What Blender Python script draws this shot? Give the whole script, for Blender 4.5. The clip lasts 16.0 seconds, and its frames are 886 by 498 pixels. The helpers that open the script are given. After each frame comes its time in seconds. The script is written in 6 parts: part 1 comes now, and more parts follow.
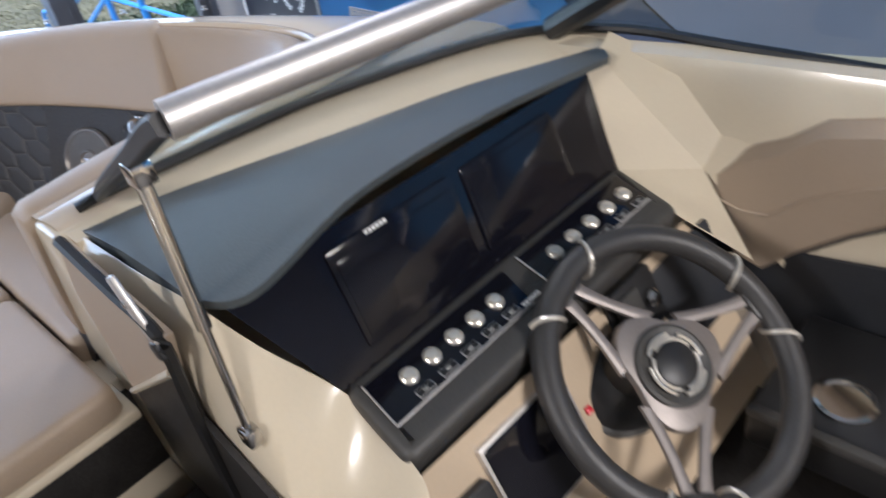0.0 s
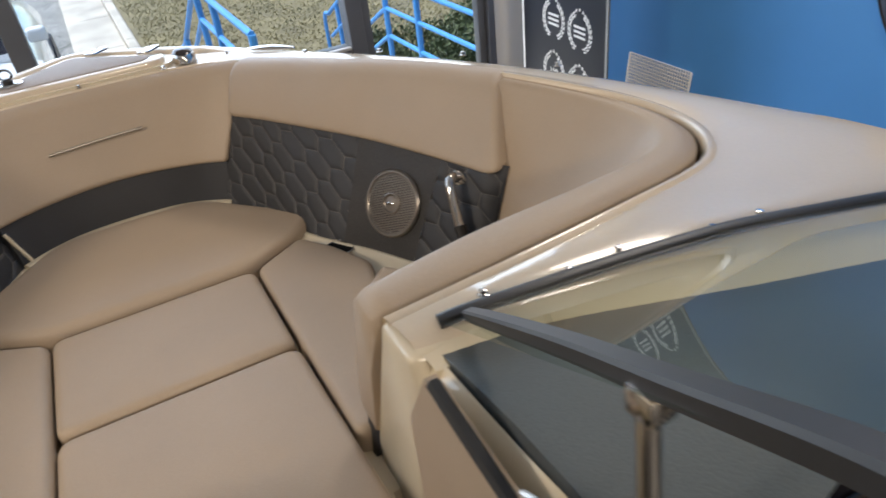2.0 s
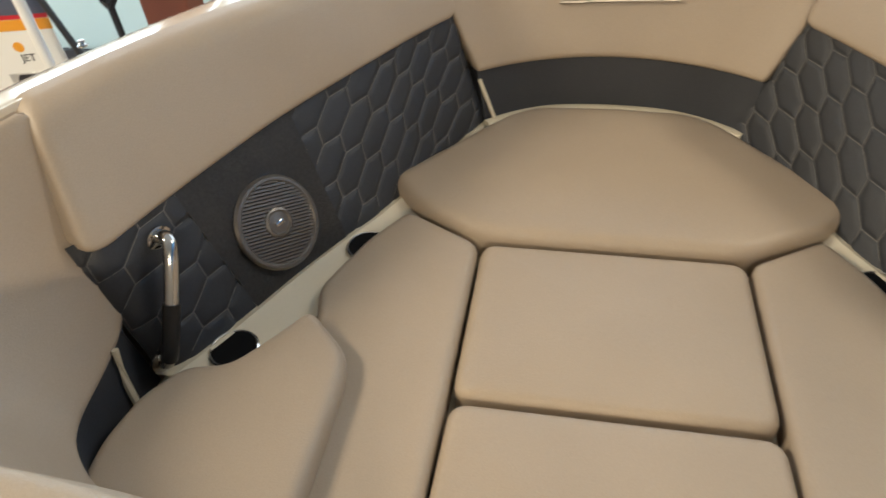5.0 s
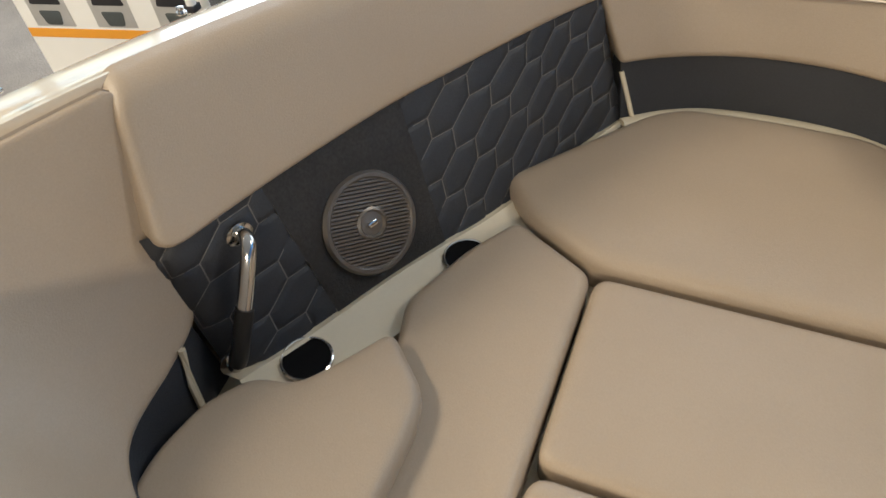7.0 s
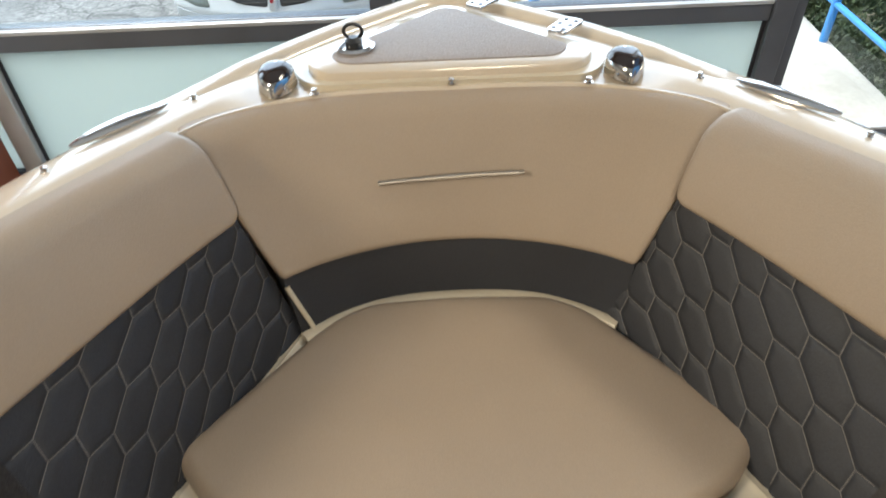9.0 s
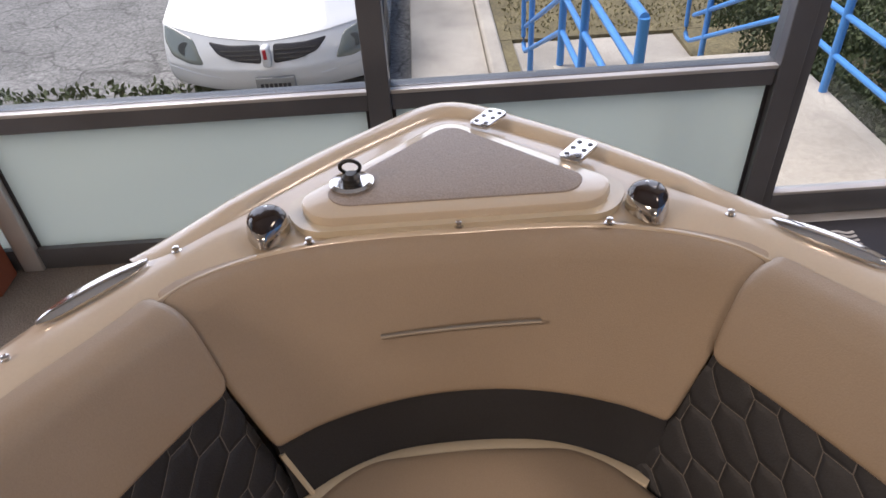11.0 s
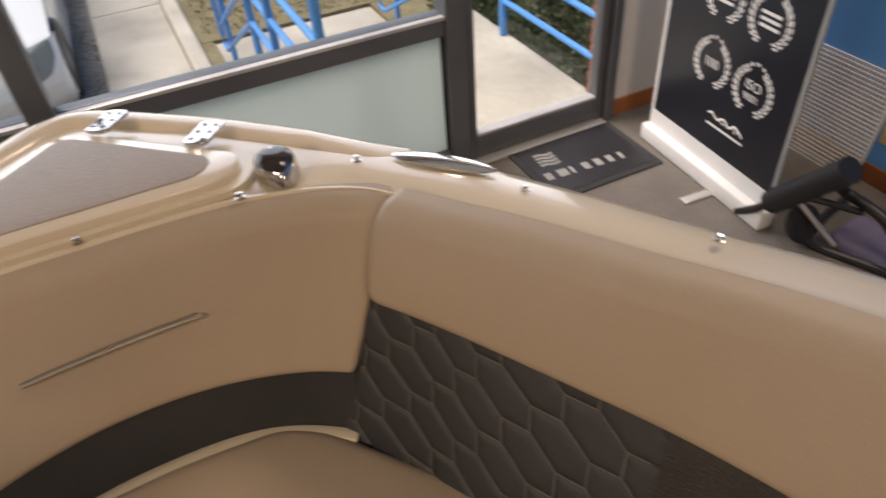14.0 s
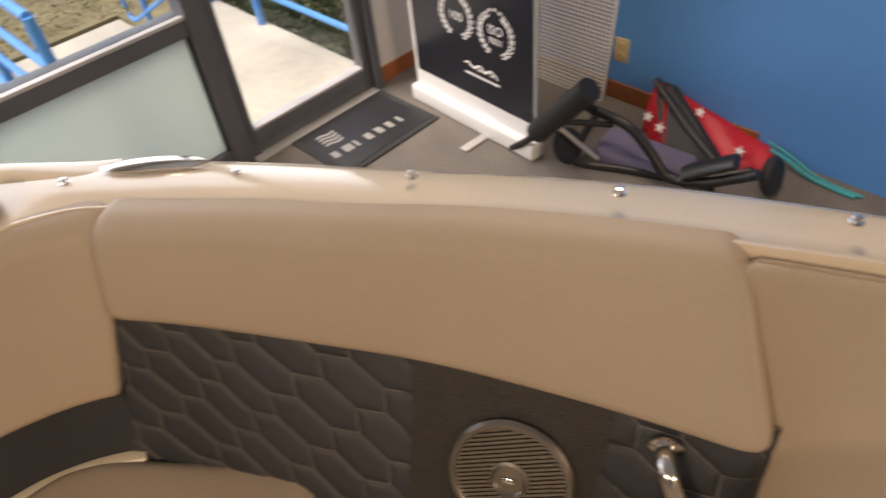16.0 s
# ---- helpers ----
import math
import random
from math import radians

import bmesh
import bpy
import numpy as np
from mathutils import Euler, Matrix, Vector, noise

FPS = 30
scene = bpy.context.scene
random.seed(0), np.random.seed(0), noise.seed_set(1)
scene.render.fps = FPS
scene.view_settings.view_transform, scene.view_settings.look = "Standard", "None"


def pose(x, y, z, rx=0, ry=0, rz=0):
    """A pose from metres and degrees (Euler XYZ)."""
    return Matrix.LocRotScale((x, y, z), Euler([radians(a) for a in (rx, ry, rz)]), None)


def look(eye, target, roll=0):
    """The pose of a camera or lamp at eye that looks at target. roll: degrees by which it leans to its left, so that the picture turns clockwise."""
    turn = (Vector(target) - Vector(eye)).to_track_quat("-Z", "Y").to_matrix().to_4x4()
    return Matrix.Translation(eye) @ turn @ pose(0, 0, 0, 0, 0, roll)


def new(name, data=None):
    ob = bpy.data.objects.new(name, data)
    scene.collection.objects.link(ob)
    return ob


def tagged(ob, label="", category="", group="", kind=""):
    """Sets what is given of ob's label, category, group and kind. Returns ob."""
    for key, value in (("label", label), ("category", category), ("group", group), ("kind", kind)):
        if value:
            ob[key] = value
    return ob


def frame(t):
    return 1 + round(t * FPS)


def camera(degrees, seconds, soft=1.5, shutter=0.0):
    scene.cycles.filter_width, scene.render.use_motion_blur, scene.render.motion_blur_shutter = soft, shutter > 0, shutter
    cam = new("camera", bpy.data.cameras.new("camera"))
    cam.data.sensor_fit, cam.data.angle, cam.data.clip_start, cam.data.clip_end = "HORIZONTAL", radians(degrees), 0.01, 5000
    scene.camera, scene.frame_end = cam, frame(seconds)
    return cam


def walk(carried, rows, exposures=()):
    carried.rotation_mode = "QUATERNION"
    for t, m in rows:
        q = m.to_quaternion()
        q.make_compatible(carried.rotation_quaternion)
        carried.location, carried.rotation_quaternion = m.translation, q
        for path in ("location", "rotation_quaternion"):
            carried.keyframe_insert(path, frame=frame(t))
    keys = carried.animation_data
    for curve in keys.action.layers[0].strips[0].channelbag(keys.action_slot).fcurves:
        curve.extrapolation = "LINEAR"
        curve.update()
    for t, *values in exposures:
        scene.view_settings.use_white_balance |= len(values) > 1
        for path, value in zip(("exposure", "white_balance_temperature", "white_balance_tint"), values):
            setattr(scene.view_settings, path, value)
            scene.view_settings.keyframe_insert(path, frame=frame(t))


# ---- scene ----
cam = camera(65.5, 16.0, shutter=0.5)
PATH = [
    (0, (0.091, -0.757, 1.889), (1.166, 0.406, 0.668), -8.8),
    (0.5, (0.139, -0.65, 1.897), (1.063, 0.701, 0.747), -9.4),
    (1, (0.141, -0.554, 1.9), (0.898, 0.944, 0.814), -10.0),
    (1.5, (0.124, -0.452, 1.903), (0.838, 1.062, 0.81), -9.2),
    (2, (0.062, -0.348, 1.904), (0.758, 1.164, 0.795), -6.8),
    (2.5, (-0.007, -0.262, 1.908), (0.614, 1.273, 0.786), -4.2),
    (3, (-0.049, -0.181, 1.896), (0.345, 1.415, 0.757), -2.7),
    (3.5, (-0.068, -0.048, 1.893), (0.003, 1.537, 0.675), -4.0),
    (4, (-0.058, 0.072, 1.87), (-0.205, 1.57, 0.554), -5.9),
    (4.5, (-0.061, 0.136, 1.858), (-0.321, 1.575, 0.494), -6.3),
    (5, (-0.088, 0.164, 1.852), (-0.413, 1.572, 0.469), -4.4),
    (5.2, (-0.113, 0.187, 1.846), (-0.46, 1.579, 0.453), -3.2),
    (7.3, (-0.139, 0.39, 1.846), (-0.619, 1.337, 0.65), -6.5),
    (7.5, (-0.147, 0.425, 1.858), (-0.638, 1.658, 0.362), -3.7),
    (8, (-0.142, 0.462, 1.834), (-0.35, 1.851, 0.411), 0.7),
    (8.5, (-0.088, 0.538, 1.85), (-0.118, 1.999, 0.484), 0.1),
    (9, (-0.022, 0.635, 1.883), (-0.025, 2.126, 0.55), -2.5),
    (9.5, (-0.02, 0.719, 1.903), (0.006, 2.214, 0.575), -2.6),
    (10, (-0.033, 0.777, 1.924), (-0.012, 2.283, 0.608), -2.9),
    (12.3, (-0.005, 0.85, 1.968), (0.029, 2.438, 0.752), -5.0),
    (12.5, (0.001, 0.855, 1.967), (0.069, 2.439, 0.747), -5.2),
    (13, (0.021, 0.853, 1.965), (0.187, 2.419, 0.732), -5.3),
    (13.5, (0.081, 0.816, 1.936), (0.438, 2.318, 0.665), -4.6),
    (14, (0.153, 0.776, 1.912), (0.75, 2.156, 0.595), -4.6),
    (14.5, (0.199, 0.728, 1.904), (0.936, 1.997, 0.545), -5.7),
    (15, (0.205, 0.707, 1.916), (0.978, 1.937, 0.54), -7.1),
    (15.5, (0.197, 0.704, 1.92), (0.986, 1.92, 0.542), -7.8),
    (16, (0.241, 0.656, 1.915), (1.187, 1.737, 0.523), -7.0),
]
EXPOSE = [(0, 1.06, 5100, 14), (1, 0.93, 5750, 14), (1.5, 0.74, 5900, 13), (2, 0.86, 5950, 12), (2.5, 0.80, 5800, 11), (3, 0.68, 5500, 9), (3.5, 0.80, 6050, 8), (4, 1.02, 6200, 6), (5, 1.22, 6200, 6), (7.5, 1.18, 5900, 7), (8.5, 1.2, 5850, 6), (9.2, 1.03, 6100, 8), (10, 0.62, 6550, 25), (12.4, 0.28, 6400, 20), (13.4, 0.28, 6600, 20), (14.2, 0.52, 7200, 20), (15, 0.60, 7250, 20), (16, 0.75, 7350, 20)]
walk(cam, [(t, look(eye, target, roll)) for t, eye, target, roll in PATH], EXPOSE)

# ---- world and light ----
world = bpy.data.worlds.new("sky")
scene.world = world
world.use_nodes = True
wn = world.node_tree.nodes
sky = wn.new("ShaderNodeTexSky")
sky.sky_type, sky.sun_disc = "NISHITA", False
sky.sun_elevation, sky.sun_rotation = radians(58), radians(-50)
world.node_tree.links.new(sky.outputs[0], wn["Background"].inputs[0])
wn["Background"].inputs[1].default_value = 0.15
sun = new("sun", bpy.data.lights.new("sun", "SUN"))
sun.data.energy, sun.data.angle, sun.data.color = 4.0, radians(45), (1.0, 0.96, 0.9)
sun.matrix_world = look((-5.3, 4.4, 11), (0, 0, 0))


def area_lamp(name, x, y, z, sx, sy, watts, color, target=None):
    data = bpy.data.lights.new(name, "AREA")
    data.shape, data.size, data.size_y, data.energy, data.color = "RECTANGLE", sx, sy, watts, color
    ob = new(name, data)
    ob.matrix_world = look((x, y, z), target or (x, y + 0.001, 0))
    return ob


WARM = (1.0, 0.82, 0.60)
# room light from lamps out of view, placed to suit the warm shading
area_lamp("unseen_room_lamp", -3.3, 0.1, 3.4, 1.2, 0.6, 86, WARM)
area_lamp("unseen_room_lamp", 0.5, -3.6, 3.4, 1.2, 0.6, 112, WARM)
# extra fill lamp, out of view, added to brighten the corner by the door
area_lamp("unseen_room_lamp", 2.15, 2.0, 3.5, 0.6, 0.6, 24, (1.0, 0.85, 0.66))
# skylight entering through each upper pane
for px0, px1 in ((-3.5, -1.91), (-1.81, -0.27), (-0.18, 1.32), (1.46, 2.14)):
    area_lamp("window_daylight", (px0 + px1) / 2, 3.26, 1.95, px1 - px0, 1.3, 7.0 * (px1 - px0), (0.86, 0.93, 1.0), ((px0 + px1) / 2, 0.0, 1.95))

# ---- materials ----


def mat(name, color, rough=0.5, metal=0.0, grain=0.0, gscale=200.0, var=0.08, vscale=3.0, bump=0.0, bscale=300.0, coat=0.0, trans=0.0, island=False, spec=0.5):
    """Principled material with colour variation at two scales and fine relief."""
    m = bpy.data.materials.new(name)
    m.use_nodes = True
    nt = m.node_tree
    b = nt.nodes["Principled BSDF"]
    b.inputs["Roughness"].default_value, b.inputs["Metallic"].default_value = rough, metal
    b.inputs["Specular IOR Level"].default_value = spec
    b.inputs["Coat Weight"].default_value = coat
    b.inputs["Coat Roughness"].default_value = 0.05
    b.inputs["Transmission Weight"].default_value = trans
    tc = nt.nodes.new("ShaderNodeTexCoord")
    out = None
    base = nt.nodes.new("ShaderNodeRGB")
    base.outputs[0].default_value = (*color, 1)
    out = base.outputs[0]
    for sc, amt in ((vscale, var), (gscale, grain)):
        if amt <= 0:
            continue
        n = nt.nodes.new("ShaderNodeTexNoise")
        n.inputs["Scale"].default_value, n.inputs["Detail"].default_value = sc, 5
        nt.links.new(tc.outputs["Object"], n.inputs["Vector"])
        r = nt.nodes.new("ShaderNodeMapRange")
        r.inputs[1].default_value, r.inputs[2].default_value = 0.25, 0.75
        r.inputs[3].default_value, r.inputs[4].default_value = 1 - amt, 1 + amt
        nt.links.new(n.outputs[0], r.inputs[0])
        mx = nt.nodes.new("ShaderNodeVectorMath")
        mx.operation = "MULTIPLY"
        nt.links.new(out, mx.inputs[0])
        nt.links.new(r.outputs[0], mx.inputs[1])
        out = mx.outputs[0]
        if sc == vscale:
            rr = nt.nodes.new("ShaderNodeMapRange")
            rr.inputs[3].default_value, rr.inputs[4].default_value = max(0.02, rough * 0.85), min(1, rough * 1.15)
            nt.links.new(n.outputs[0], rr.inputs[0])
            nt.links.new(rr.outputs[0], b.inputs["Roughness"])
    nt.links.new(out, b.inputs["Base Color"])
    if bump > 0:
        n = nt.nodes.new("ShaderNodeTexNoise")
        n.inputs["Scale"].default_value, n.inputs["Detail"].default_value = bscale, 3
        nt.links.new(tc.outputs["Object"], n.inputs["Vector"])
        bp = nt.nodes.new("ShaderNodeBump")
        bp.inputs["Strength"].default_value, bp.inputs["Distance"].default_value = bump, 0.002
        nt.links.new(n.outputs[0], bp.inputs["Height"])
        nt.links.new(bp.outputs[0], b.inputs["Normal"])
    return m


VINYL = mat("tan_vinyl", (0.36, 0.285, 0.21), 0.5, var=0.05, vscale=5, grain=0.05, gscale=420, bump=0.25, bscale=500)
VINYL_IN = mat("tan_vinyl_side", (0.38, 0.30, 0.22), 0.5, var=0.05, vscale=5, grain=0.05, gscale=420, bump=0.25, bscale=500)
DARK = mat("charcoal_vinyl", (0.0225, 0.0245, 0.030), 0.55, var=0.15, vscale=8, grain=0.15, gscale=300, bump=0.3, bscale=400)
DARKWOVEN = mat("dark_woven_panel", (0.017, 0.0155, 0.0145), 0.5, var=0.3, vscale=20, grain=0.6, gscale=200, bump=0.4, bscale=350)
THREAD = mat("grey_thread", (0.15, 0.14, 0.13), 0.8, var=0.1, grain=0.2)
GEL = mat("beige_gelcoat", (0.60, 0.515, 0.40), 0.2, var=0.04, vscale=4, grain=0.02, coat=0.45)
# cream gelcoat darkened to tan, for the shade on the lower dash
CREAMSHADE = mat("shaded_cream_gelcoat", (0.50, 0.40, 0.28), 0.45, var=0.05, vscale=4, grain=0.03, coat=0.0)
CREAM = mat("cream_gelcoat", (0.60, 0.53, 0.40), 0.25, var=0.05, vscale=4, grain=0.02, coat=0.3)
GREYPAD = mat("grey_grip_pad", (0.33, 0.29, 0.265), 0.7, var=0.06, grain=0.2, gscale=350, bump=0.6, bscale=300)
CHROME = mat("polished_steel", (0.60, 0.585, 0.57), 0.12, 1.0, var=0.06)
BRASSY = mat("steel_bar", (0.34, 0.31, 0.27), 0.42, 1.0, var=0.06)
SILVER = mat("brushed_aluminium", (0.66, 0.635, 0.61), 0.45, 0.85, var=0.06, grain=0.05)
BRONZE = mat("bronze_anodised", (0.125, 0.132, 0.148), 0.38, 0.4, var=0.15, grain=0.05)
SPOKEMET = mat("satin_spoke_metal", (0.24, 0.215, 0.20), 0.45, 0.5, var=0.08, grain=0.06)
KNOBMET = mat("turned_knob_metal", (0.80, 0.76, 0.68), 0.3, 0.7, var=0.06)
SMOKE = mat("smoked_lens", (0.022, 0.014, 0.012), 0.10, 0.0, var=0.1, spec=0.6)
SILLMET = mat("bright_sill_metal", (0.50, 0.50, 0.50), 0.42, 0.4, var=0.2)
BLACKPL = mat("black_plastic", (0.014, 0.014, 0.015), 0.42, var=0.2, grain=0.1, bump=0.1)
GLOSSBLK = mat("gloss_black_glass", (0.006, 0.006, 0.010), 0.09, var=0.2, coat=0.0, spec=0.35)
DASHGREY = mat("grey_dash_vinyl", (0.066, 0.077, 0.082), 0.55, var=0.12, vscale=6, grain=0.12, gscale=350, bump=0.3)
PODGREY = mat("charcoal_dash_pod", (0.05, 0.048, 0.045), 0.5, var=0.12, grain=0.1, bump=0.25)
WHEELLEATHER = mat("black_leather", (0.035, 0.034, 0.034), 0.45, var=0.15, grain=0.12, bump=0.3)
SPEAKER = mat("pewter_grille", (0.20, 0.18, 0.16), 0.36, 0.85, var=0.1)
ARMGREY = mat("satin_charcoal_arm", (0.024, 0.025, 0.028), 0.48, var=0.1, grain=0.06)
BLUEWALL = mat("blue_wall_paint", (0.09, 0.30, 0.70), 0.5, var=0.05, vscale=2, grain=0.03, bump=0.15, bscale=120)
WALLWHITE = mat("off_white_wall_paint", (0.62, 0.60, 0.56), 0.7, var=0.05, bump=0.15)
CEIL = mat("ceiling_tile", (0.7, 0.69, 0.66), 0.85, var=0.05, grain=0.08)
CARPET = mat("grey_carpet", (0.15, 0.135, 0.12), 0.95, var=0.15, vscale=6, grain=0.55, gscale=160, bump=1.0, bscale=220)
MATBLK = mat("dark_entry_mat", (0.035, 0.037, 0.04), 0.9, var=0.15, grain=0.4, gscale=200, bump=0.8)
PRINTGREY = mat("grey_print", (0.30, 0.30, 0.29), 0.8, var=0.1)
PRINTWHITE = mat("white_print", (0.78, 0.78, 0.77), 0.6, var=0.04)
BANNERBLK = mat("black_banner_film", (0.012, 0.013, 0.02), 0.3, var=0.1)
FROST = mat("frosted_panel", (0.38, 0.435, 0.405), 0.4, var=0.06, vscale=1.5)
WOODBASE = mat("stained_wood", (0.30, 0.10, 0.035), 0.5, var=0.25, grain=0.2)
BROWN = mat("red_brown_column", (0.25, 0.075, 0.04), 0.6, var=0.15, grain=0.1)
BLUERAIL = mat("blue_rail_paint", (0.06, 0.25, 0.62), 0.4, var=0.1, grain=0.05)
CONCRETE = mat("concrete", (0.42, 0.38, 0.33), 0.9, var=0.32, vscale=1.4, grain=0.15, gscale=45, bump=0.4, bscale=90)
ASPHALT = mat("old_asphalt", (0.20, 0.195, 0.19), 0.95, var=0.3, vscale=1.2, grain=0.5, gscale=28, bump=0.8, bscale=60)
SOIL = mat("dry_lawn_soil", (0.17, 0.14, 0.075), 0.95, var=0.35, vscale=2.5, grain=0.5, gscale=40, bump=1.0, bscale=50)
LEAF = mat("hedge_leaf", (0.065, 0.085, 0.03), 0.7, var=0.35, vscale=5, grain=0.4, gscale=40)
GRASS = mat("grass_blade", (0.21, 0.18, 0.085), 0.8, var=0.3, vscale=3)
CARWHITE = mat("white_car_paint", (0.72, 0.73, 0.74), 0.22, var=0.03, coat=0.8)
CARBLACK = mat("black_trim", (0.02, 0.02, 0.025), 0.5, var=0.1)
LAMPGLASS = mat("headlight_lens", (0.17, 0.19, 0.175), 0.12, var=0.15, coat=0.6)
REDVINYL = mat("red_vinyl", (0.50, 0.015, 0.03), 0.4, var=0.1, grain=0.05)
BRICK = mat("red_brick", (0.28, 0.10, 0.065), 0.9, var=0.25, vscale=9, grain=0.2)
ORANGE = mat("orange_stripe", (0.75, 0.33, 0.03), 0.35, var=0.05)
IVORY = mat("ivory_plastic", (0.55, 0.45, 0.26), 0.5, var=0.05)
SLATE = mat("slate_print", (0.085, 0.10, 0.15), 0.4, var=0.06, grain=0.03)
SLATEPALE = mat("pale_slate_print", (0.22, 0.24, 0.33), 0.4, var=0.08, grain=0.03)
# near-black that stands in for the shade down a cup holder
CUPSHADE = mat("matt_black_well_shade", (0.006, 0.006, 0.007), 0.9, var=0.1, spec=0.1)
TEAL = mat("teal_cord", (0.03, 0.30, 0.33), 0.6, var=0.2, grain=0.2)
LILAC = mat("lilac_fabric", (0.16, 0.14, 0.22), 0.8, var=0.2, grain=0.2)

# crazed cracks and pale repair patches in the old asphalt
nt = ASPHALT.node_tree
pb = nt.nodes["Principled BSDF"]
src = pb.inputs["Base Color"].links[0].from_socket
tc = nt.nodes.new("ShaderNodeTexCoord")
wob = nt.nodes.new("ShaderNodeTexNoise")
wob.inputs["Scale"].default_value, wob.inputs["Detail"].default_value = 2.2, 6
wmix = nt.nodes.new("ShaderNodeVectorMath")
wmix.operation = "MULTIPLY_ADD"
wmix.inputs[1].default_value = (0.55, 0.55, 0.0)
nt.links.new(tc.outputs["Object"], wob.inputs["Vector"])
nt.links.new(wob.outputs["Color"], wmix.inputs[0])
nt.links.new(tc.outputs["Object"], wmix.inputs[2])
for cscale, cwide, cdeep in ((4.2, 0.05, 0.62), (1.1, 0.022, 0.5)):
    vor = nt.nodes.new("ShaderNodeTexVoronoi")
    vor.feature = "DISTANCE_TO_EDGE"
    vor.inputs["Scale"].default_value = cscale
    nt.links.new(wmix.outputs[0], vor.inputs["Vector"])
    ramp = nt.nodes.new("ShaderNodeMapRange")
    ramp.inputs[1].default_value, ramp.inputs[2].default_value = 0.0, cwide
    ramp.inputs[3].default_value, ramp.inputs[4].default_value = cdeep, 1.0
    nt.links.new(vor.outputs["Distance"], ramp.inputs[0])
    mul = nt.nodes.new("ShaderNodeVectorMath")
    mul.operation = "MULTIPLY"
    nt.links.new(src, mul.inputs[0])
    nt.links.new(ramp.outputs[0], mul.inputs[1])
    src = mul.outputs[0]
nt.links.new(src, pb.inputs["Base Color"])

# frosted panels let daylight through
nt = FROST.node_tree
pb = nt.nodes["Principled BSDF"]
tl, ms = nt.nodes.new("ShaderNodeBsdfTranslucent"), nt.nodes.new("ShaderNodeMixShader")
tl.inputs[0].default_value = (0.86, 0.93, 0.88, 1)
ms.inputs[0].default_value = 0.55
nt.links.new(pb.outputs[0], ms.inputs[1])
nt.links.new(tl.outputs[0], ms.inputs[2])
nt.links.new(ms.outputs[0], nt.nodes["Material Output"].inputs[0])

glass = bpy.data.materials.new("clear_glass")
glass.use_nodes = True
gn = glass.node_tree
gn.nodes.remove(gn.nodes["Principled BSDF"])
gt, gg, gm, gf, gp, gx = (gn.nodes.new(k) for k in ("ShaderNodeBsdfTransparent", "ShaderNodeBsdfGlossy", "ShaderNodeMixShader", "ShaderNodeLayerWeight", "ShaderNodeMath", "ShaderNodeMath"))
gt.inputs[0].default_value = (0.94, 0.97, 0.95, 1)
gg.inputs["Roughness"].default_value = 0.02
gf.inputs["Blend"].default_value = 0.5
gp.operation, gx.operation = "POWER", "MULTIPLY_ADD"
gp.inputs[1].default_value = 4.0
gx.inputs[1].default_value, gx.inputs[2].default_value = 0.8, 0.035
gn.links.new(gf.outputs["Facing"], gp.inputs[0])
gn.links.new(gp.outputs[0], gx.inputs[0])
gn.links.new(gx.outputs[0], gm.inputs[0])
gn.links.new(gt.outputs[0], gm.inputs[1])
gn.links.new(gg.outputs[0], gm.inputs[2])
gn.links.new(gm.outputs[0], gn.nodes["Material Output"].inputs[0])
tint = glass.copy()
tint.name = "tinted_windshield_glass"
for nd in tint.node_tree.nodes:
    if nd.type == "BSDF_TRANSPARENT":
        nd.inputs[0].default_value = (0.80, 0.88, 0.82, 1)

# ---- mesh helpers ----
# The boat sits bow-down on its stand by a few degrees; it is drawn level and turned as a whole.
BOAT = Matrix.Translation((0, 1.6, 1.36)) @ Matrix.Rotation(radians(-2.86), 4, "X") @ Matrix.Translation((0, -1.6, -1.36))
ID = Matrix.Identity(4)


def lv(x, y, z):
    """A place in the room as a place in the level boat."""
    return BOAT.inverted() @ Vector((x, y, z))


def thing(name, label, category, group="", kind="", at=(0, 0, 0)):
    ob = new(name)
    ob.empty_display_size = 0.05
    ob.matrix_world = Matrix.Translation(at)
    return tagged(ob, label, category, group, kind)


def finish(bm, name, material, m=ID, sharp=38, smooth=True):
    bmesh.ops.recalc_face_normals(bm, faces=bm.faces[:])
    bm.transform(m)
    me = bpy.data.meshes.new(name)
    bm.to_mesh(me)
    bm.free()
    me.materials.append(material)
    if smooth:
        for p in me.polygons:
            p.use_smooth = True
        me.set_sharp_from_angle(angle=radians(sharp))
    return me


def part(name, bm, material, parent=None, label="", m=ID, sharp=38, smooth=True):
    ob = new(name, finish(bm, name, material, m, sharp, smooth))
    if parent is not None:
        ob.parent = parent
        ob.matrix_parent_inverse = Matrix.Identity(4)
        root = parent
        inv = Matrix.Identity(4)
        while root is not None:
            inv = inv @ root.matrix_basis.inverted() if root.matrix_basis != Matrix.Identity(4) else inv
            root = root.parent
        ob.matrix_basis = inv
    return tagged(ob, label) if label else ob


def bpart(name, bm, material, parent=None, label="", sharp=38):
    return part(name, bm, material, parent, label, BOAT, sharp)


def setting(name, bm, material, label, category, m=ID, smooth=False):
    return tagged(part(name, bm, material, None, "", m, 38, smooth), label, category, "", "structure")


